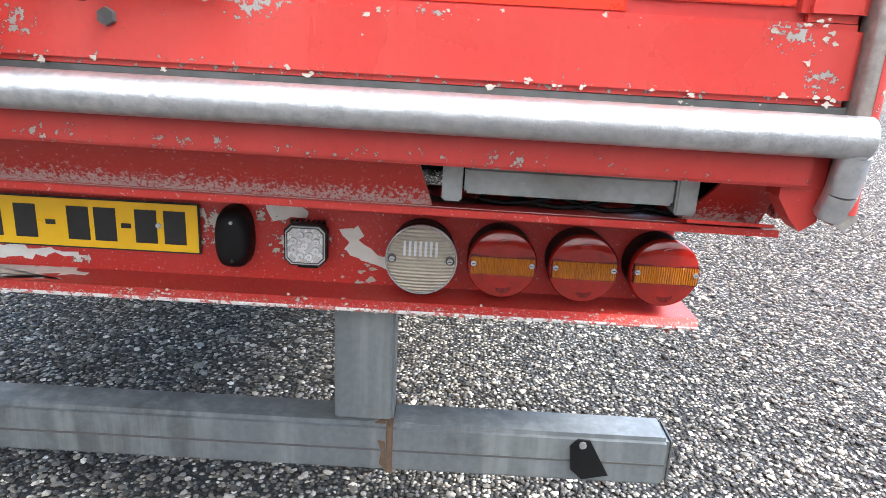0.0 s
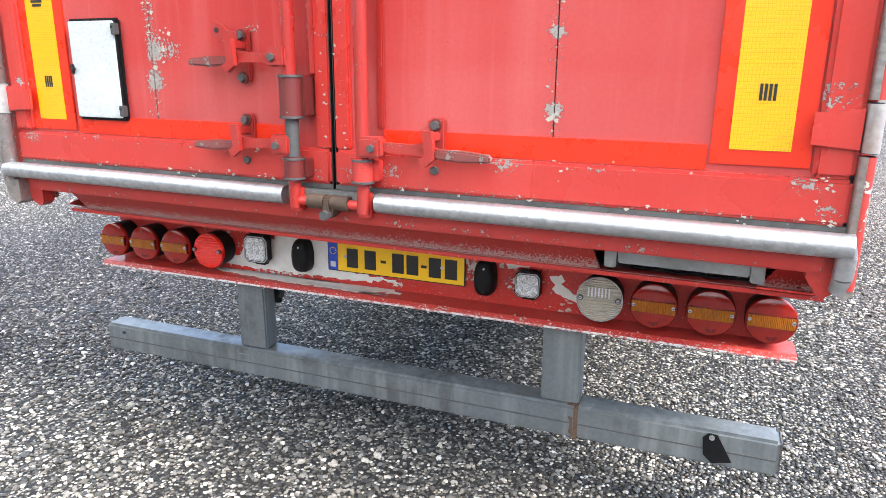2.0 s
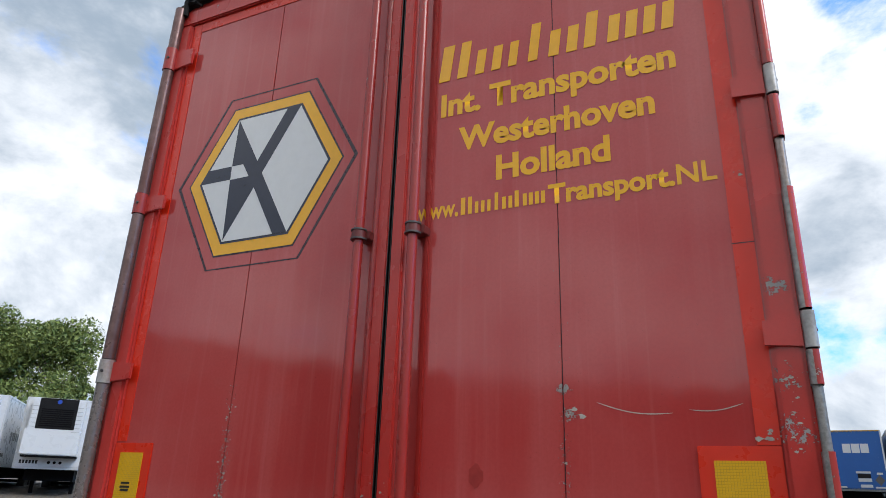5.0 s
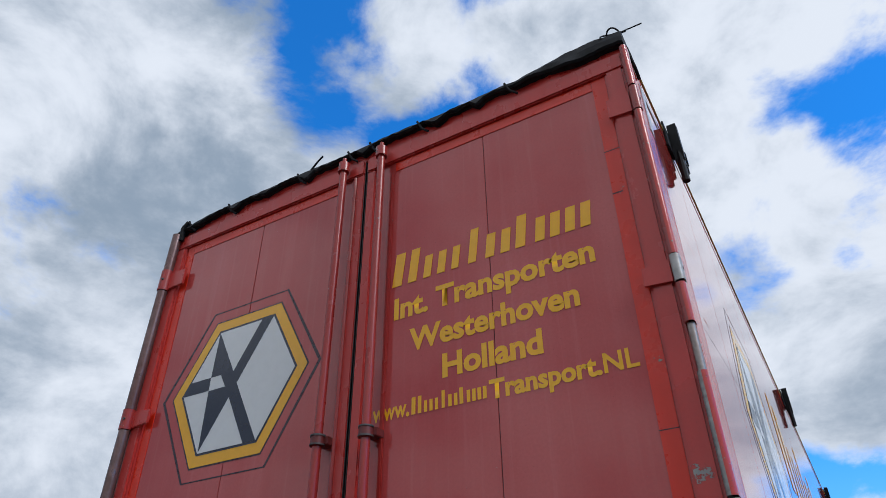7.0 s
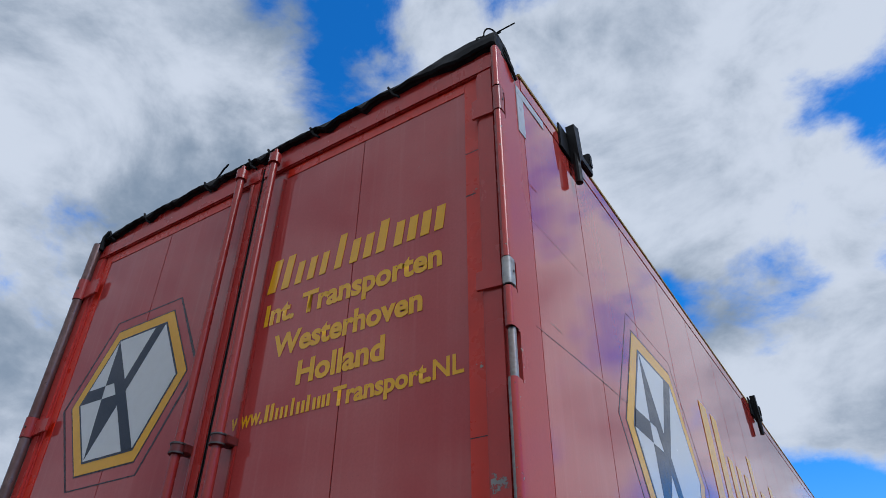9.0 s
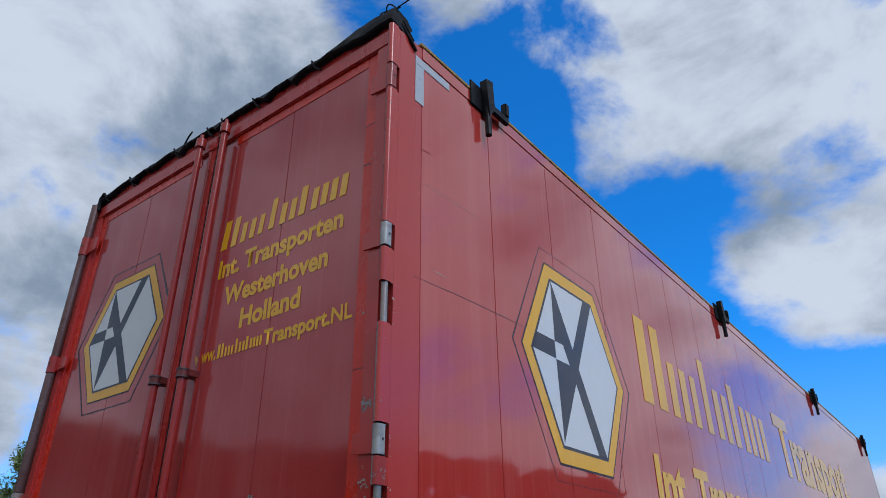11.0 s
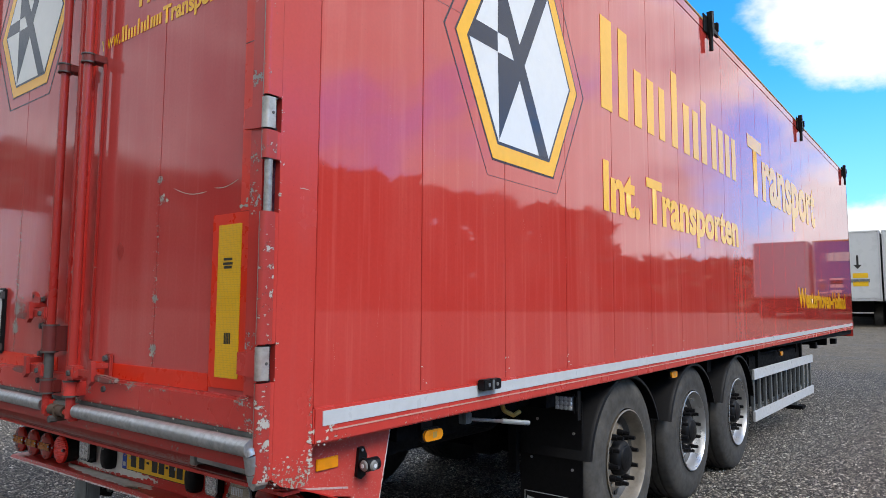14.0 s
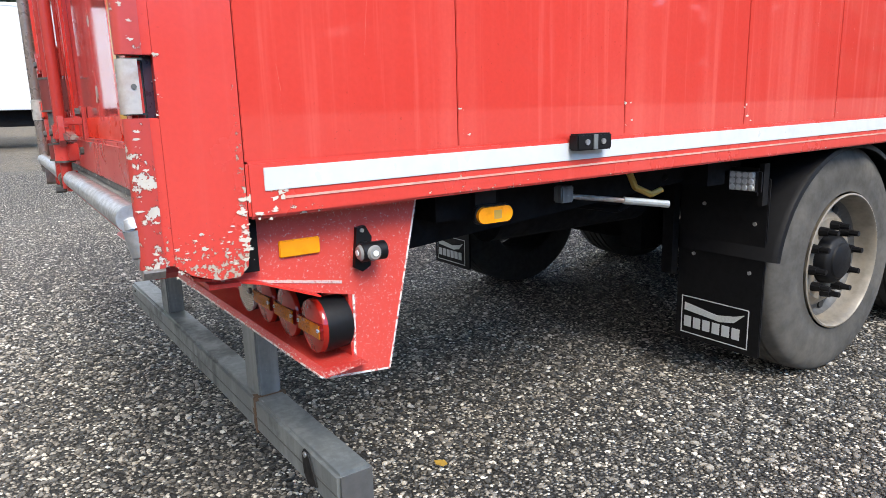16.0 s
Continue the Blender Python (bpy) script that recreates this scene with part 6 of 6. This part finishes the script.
for y in (9.2, 10.9):
    part("underside_hook", boxed(1.12, 1.2, y, y + 0.12, 0.86, 0.944), M_CHASSIS, P)


# ---- other vehicles in the yard ----
def simple_wheel(parent, x, y, z, r, w):
    t = part("wheel", lathe(bmesh.new(), [(0, r * 0.6), (0, r * 0.92), (0.04, r), (w - 0.04, r), (w, r * 0.92), (w, r * 0.6)], (x, y, z), "x", 28), M_TYRE, parent, smooth=True)
    part("rim", lathe(bmesh.new(), [(0.01, r * 0.61), (0.07, r * 0.5), (0.05, r * 0.2), (0.02, 0.001)], (x, y, z), "x", 20), M_RIM_BRIGHT, t, smooth=True)
    part("rim", lathe(bmesh.new(), [(w - 0.01, r * 0.61), (w - 0.07, r * 0.5), (w - 0.05, r * 0.2), (w - 0.02, 0.001)], (x, y, z), "x", 20), M_RIM_BRIGHT, t, smooth=True)


def yard_trailer(name, label, mat, length, at, turn, front=None, ribs=0, axles=(9.0, 10.3, 11.6), legs=True, base=1.15, mark=None, top=None):
    """Box trailer whose front wall stands at its own y = 0; it runs back along +y."""
    t = thing(name, label, "trailer", "trailers parked in the yard")
    part("body", boxed(-1.29, 1.29, 0, length, base, 4.0, bevel=0.03), mat, t)
    part("corner_trim", boxed(-1.31, -1.24, -0.02, 0.05, base, 4.01, bevel=0.01), M_WHITE, t)
    part("corner_trim", boxed(1.24, 1.31, -0.02, 0.05, base, 4.01, bevel=0.01), M_WHITE, t)
    part("bottom_rail", boxed(-1.31, 1.31, 0, length, base - 0.06, base + 0.08, bevel=0.01), M_WHITE if mat is M_REEFER else M_GALV, t)
    part("top_rail", boxed(-1.31, 1.31, 0, length, 3.92, 4.02, bevel=0.01), top or mat, t)
    part("chassis", boxed(-0.95, 0.95, 0.9, length - 0.3, 0.62, base - 0.06), M_CHASSIS, t)
    for i in range(ribs):
        y = length * (i + 0.5) / ribs
        for x in (-1.3, 1.29):
            part("side_rib", boxed(x - 0.012, x + 0.022, y - 0.05, y + 0.05, base + 0.09, 3.91, bevel=0.006), mat, t)
    for y in axles:
        if y < length:
            simple_wheel(t, -1.25, y, 0.5, 0.5, 0.36)
            simple_wheel(t, 0.89, y, 0.5, 0.5, 0.36)
            part("axle", tube(bmesh.new(), (-0.9, y, 0.5), (0.9, y, 0.5), 0.07, 10), M_CHASSIS, t)
    if legs:
        for x in (-0.8, 0.8):
            part("landing_leg", boxed(x - 0.07, x + 0.07, 2.4, 2.55, 0.04, base), M_CHASSIS, t)
            part("leg_foot", boxed(x - 0.16, x + 0.16, 2.32, 2.63, 0, 0.04), M_CHASSIS, t)
    if front == "cooler":
        c = part("cooling_unit", boxed(-1.02, 1.02, -0.42, 0.0, 1.62, 3.93, bevel=0.04), M_REEFER, t, "white cooling unit with a black grille")
        part("grille_panel", boxed(-0.74, 0.74, -0.435, -0.4201, 2.70, 3.97, bevel=0.01), M_BLACK, c)
        for i in range(9):
            part("grille_slat", boxed(-0.62, 0.62, -0.45, -0.4351, 2.80 + 0.085 * i, 2.85 + 0.085 * i), M_CHASSIS, c)
        part("unit_badge", lathe(bmesh.new(), [(-0.012, 0.001), (-0.010, 0.085), (0, 0.09)], (0, -0.436, 3.83), "y", 20), M_BLUE, c)
        for x in (-0.02, 0.02):
            part("unit_panel", boxed(x * 29 - 0.53 if x < 0 else 0.01, -0.01 if x < 0 else 0.58, -0.428, -0.4201, 1.68, 2.70, bevel=0.004), M_REEFER, c)
        part("unit_sill", boxed(-1.04, 1.04, -0.46, 0.0, 1.55, 1.63), M_CHASSIS, c)
        for i in range(7):
            for sx in (-1, 1):
                part("vent_slot", boxed(sx * 0.82 - 0.15, sx * 0.82 + 0.15, -0.424, -0.4201, 2.6 + 0.17 * i, 2.61 + 0.17 * i), M_GALV, c)
        for i in range(6):
            part("fleet_mark", boxed(-1.1 + 0.12 * i, -1.02 + 0.12 * i, -0.006, 0.0, 1.30, 1.44), M_INK, t)
        for i in range(3):
            part("coupling", tube(bmesh.new(), (0.0 + 0.22 * i, -0.05, 1.36), (0.0 + 0.22 * i, 0, 1.36), 0.06, 10), M_CHASSIS, t)
    if mark:
        mark(t)
    t.matrix_world = pose(at[0], at[1], ground_height(at[0], at[1]), 0, 0, turn)
    return t


def side_word(t):
    # plain dark bars where a company's word stands on the side
    for i, (y, h, dz) in enumerate(((2.0, 0.5, -0.15), (2.45, 0.35, 0), (2.8, 0.35, 0), (3.2, 0.35, 0), (3.6, 0.35, 0))):
        part("livery_bar", boxed(1.2905, 1.294, y, y + 0.26, 2.25 + dz, 2.25 + dz + h), M_GALV, t)
    for i in range(6):
        part("fleet_mark", boxed(1.2905, 1.294, 0.5 + 0.14 * i, 0.6 + 0.14 * i, 1.5, 1.64), M_INK, t)


def rear_word(t):
    for x in (-0.40, -0.02, 0.36):
        part("livery_bar", boxed(x, x + 0.34, -0.006, 0.0, 2.95, 3.38), M_WHITE, t)
    for i in range(7):
        x = -1.1 + 0.36 * i
        part("front_rib", boxed(x - 0.03, x + 0.03, -0.004, 0.004, 1.36, 3.90, bevel=0.003), M_BLUEBOX, t)
    for x0, x1, z, h in ((0.0, 0.62, 2.0, 0.10), (0.06, 0.62, 1.62, 0.16), (0.12, 0.62, 1.36, 0.14), (0.86, 1.1, 1.95, 0.10), (0.72, 1.15, 1.33, 0.08), (-0.75, -0.45, 1.33, 0.08)):
        part("pale_panel", boxed(x0, x1, -0.02, 0.0, z, z + h, bevel=0.01), M_WHITE, t)
    part("lamp_panel", boxed(0.06, 0.60, -0.015, 0.0, 1.79, 1.98, bevel=0.01), M_BLACK, t)
    part("danger_plate", prism(bmesh.new(), [(0.75, 1.7), (0.95, 1.95), (1.15, 1.7), (0.95, 1.45)], -0.012, 0.0, "xz"), M_DARKSTEEL, t)


def arrow_mark(t):
    part("arrow_stem", boxed(0.45, 0.53, -0.006, 0, 2.6, 3.0), M_INK, t)
    part("arrow_head", prism(bmesh.new(), [(0.34, 2.6), (0.64, 2.6), (0.49, 2.42)], -0.006, 0, "xz"), M_INK, t)
    for z in (2.05, 1.70):
        part("yellow_label", boxed(0.30, 0.85, -0.006, 0, z, z + 0.2), M_PLATE, t)
    part("grey_label", boxed(0.05, 0.9, -0.006, 0, 1.86, 2.0), M_GALV, t)


yard_trailer("refrigerated_trailer", "white refrigerated trailer with a black cooling grille", M_REEFER, 13.4, (-26.7, 17.85), 47, "cooler")
yard_trailer("refrigerated_trailer", "white refrigerated trailer with dark bars on its side", M_REEFER, 13.4, (-29.4, 15.76), 47, "cooler", mark=side_word)
yard_trailer("curtain_trailer", "deep blue trailer with white marks on its doors", M_BLUEBOX, 12.0, (4.58, 37.4), -4, ribs=14, mark=rear_word, axles=(1.4, 2.7, 4.0), legs=False, base=1.25, top=M_WOOD_YELLOW)
yard_trailer("box_trailer", "pale blue-grey trailer parked in the row", M_GREYBOX, 13.0, (7.40, 37.2), -4, axles=(1.4, 2.7, 4.0), legs=False)
yard_trailer("box_trailer", "white box trailer with an arrow and yellow labels", M_REEFER, 13.0, (-1.25, 31.5), 2, mark=arrow_mark, legs=False, axles=(1.8, 3.1))
yard_trailer("box_trailer", "white box trailer parked in the row", M_REEFER, 13.0, (1.42, 31.8), 2, legs=False, axles=(1.8, 3.1))
yard_trailer("box_trailer", "long white box trailer standing alone", M_REEFER, 13.4, (-21.3, 5.5), 176)

# ---- trees ----
def leaf_cloud(clumps, leaf, seed):
    rnd = np.random.RandomState(seed)
    vs, fs = [], []
    for cx, cy, cz, r, n in clumps:
        p = rnd.normal(size=(n, 3))
        p /= np.linalg.norm(p, axis=1)[:, None]
        p *= r * rnd.uniform(0.35, 1.0, (n, 1)) ** 0.6
        p += (cx, cy, cz)
        u = rnd.normal(size=(n, 3)) * leaf
        w = rnd.normal(size=(n, 3)) * leaf * 0.6
        for q, a, b in zip(p, u, w):
            i = len(vs)
            vs += [tuple(q - a), tuple(q + b), tuple(q + a), tuple(q - b)]
            fs.append((i, i + 1, i + 2, i + 3))
    return vs, fs


def tree(at, height, spread, seed):
    rnd = random.Random(seed)
    t = thing("birch_tree", "leafy green tree with a loose uneven crown", "tree", "trees behind the yard")
    bm = bmesh.new()
    top = height * 0.8
    tube(bm, (0, 0, 0), (0.1, 0, top * 0.5), 0.26, 10, 0.17)
    tube(bm, (0.1, 0, top * 0.5), (0, 0.1, top), 0.17, 8, 0.04)
    clumps = []
    for i in range(46):
        z = height * rnd.uniform(0.28, 0.98)
        k = 1 - abs(z / height - 0.5) * 1.25
        a = rnd.uniform(0, 2 * math.pi)
        d = spread * max(k, 0.12) * rnd.uniform(0.2, 1.0)
        c = (d * math.cos(a), d * math.sin(a), z)
        clumps.append((*c, rnd.uniform(0.7, 1.5) * spread / 4.0, 640))
        tube(bm, (0, 0, max(0.6, z - d * 0.9)), c, 0.05, 5, 0.012)
    part("trunk", bm, M_BARK, t, smooth=True)
    vs, fs = leaf_cloud(clumps, 0.075, seed)
    me = bpy.data.meshes.new("crown")
    me.from_pydata(vs, [], fs)
    me.materials.append(M_LEAF)
    tagged(new("crown", me), kind="stuff").parent = t
    t.location = (*at, ground_height(*at))


tree((-39.4, 25.6), 9.4, 3.7, 4)
tree((-43.0, 22.8), 10.4, 4.0, 9)
tree((-46.5, 19.0), 9.0, 4.0, 14)

# belt of woods around the yard, seen in the paint
rnd = random.Random(21)
clumps = []
for i in range(4000):
    a = radians(rnd.uniform(-195, 87))
    r = rnd.uniform(66, 78)
    x, y = r * math.cos(a), r * math.sin(a)
    h = 8.5 + 0.6 * noise.noise((a * 3, 0, 0)) + 0.25 * noise.noise((a * 31, 3, 0)) + 4.5 * min(1.0, max(0.0, (1.15 - a) / 0.5)) * min(1.0, max(0.0, (a - 0.35) / 0.35)) + 4.0 * max(0.0, math.cos(a + 0.3)) + 6.0 * max(0.0, -math.cos(a))
    if a > radians(66):
        h = 4.4 + 0.5 * noise.noise((a * 60, 1, 0))
    up = rnd.uniform(0.94, 1.0) if i % 5 < 2 else rnd.uniform(-0.05, 0.92)
    clumps.append((x, y, 1.0 + h * up, 2.9 - 2.25 * up, 66))
vs, fs = leaf_cloud(clumps, 0.54, 33)
me = bpy.data.meshes.new("far_woods")
me.from_pydata(vs, [], fs)
me.materials.append(M_WOODS)
tagged(new("far_woods", me), "dark belt of woods at the edge of the yard", "woods", kind="stuff")

# ---- loose pebbles on the nearer ground ----
def pebbles(n, x0, x1, y0, y1, seed, coarse=False):
    rs = np.random.RandomState(seed)
    ico = bmesh.new()
    bmesh.ops.create_icosphere(ico, subdivisions=1, radius=1.0)
    base = np.array([v.co[:] for v in ico.verts])
    tri = np.array([[v.index for v in f.verts] for f in ico.faces])
    ico.free()
    if coarse:
        base = np.array([(1, 0, 0), (0, 1, 0), (-1, 0, 0), (0, -1, 0), (0, 0, 1)], float)
        tri = np.array([(0, 1, 4), (1, 2, 4), (2, 3, 4), (3, 0, 4)])
    k = len(base)
    size = rs.gamma(5.0, 0.00092, n) + 0.0029
    scl = size[:, None] * np.stack([rs.uniform(0.9, 1.5, n), rs.uniform(0.7, 1.1, n), rs.uniform(0.4, 0.75, n)], 1)
    p = base[None] * scl[:, None, :] * rs.uniform(0.85, 1.15, (n, k, 1))
    a = rs.uniform(0, 2 * np.pi, n)
    ca, sa = np.cos(a)[:, None], np.sin(a)[:, None]
    soft_ = 2.2 if coarse else 0.9
    px, py = rs.uniform(x0 - 2 * soft_, x1 + 2 * soft_, n), rs.uniform(y0 - 2 * soft_, y1 + 2 * soft_, n)
    out = np.hypot(np.maximum(np.maximum(x0 - px, px - x1), 0), np.maximum(np.maximum(y0 - py, py - y1), 0))
    keep = rs.uniform(size=n) < np.exp(-(out / soft_) ** 2)
    if not coarse:
        px, py, p, size, ca, sa = px[keep], py[keep], p[keep], size[keep], ca[keep], sa[keep]
        n = len(px)
    else:
        keep &= (px < -2.3) | (px > 3.7) | (py > 4.8) | (py < -0.2)
        px, py, p, size, ca, sa = px[keep], py[keep], p[keep] * 1.25, size[keep], ca[keep], sa[keep]
        n = len(px)
    rise = np.array([ground_height(u, w) for u, w in zip(px, py)])
    x = p[..., 0] * ca - p[..., 1] * sa + px[:, None]
    y = p[..., 0] * sa + p[..., 1] * ca + py[:, None]
    z = p[..., 2] + (rise + size * (rs.uniform(0.05, 0.5, n) if not coarse else 0.05))[:, None]
    v = np.stack([x, y, z], -1).reshape(-1, 3)
    f = (tri[None] + (np.arange(n) * k)[:, None, None]).reshape(-1, 3)
    me = bpy.data.meshes.new("pebbles")
    me.from_pydata(v.tolist(), [], f.tolist())
    me.materials.append(M_PEBBLE)
    return tagged(new("pebbles", me), "loose grey and pale river pebbles on the yard", "gravel", kind="stuff")


pebbles(138000, -2.3, 3.7, -0.2, 4.8, 2)
pebbles(330000, -5.5, 5.5, -1.5, 9.0, 5, coarse=True)
leafy = prism(bmesh.new(), [(0.86, 0.85), (0.885, 0.842), (0.91, 0.855), (0.905, 0.875), (0.875, 0.88)], -0.006, -0.004, "xy")
tagged(part("fallen_leaf", leafy, M_WOOD_YELLOW), "dry yellow leaf on the gravel", "leaf")
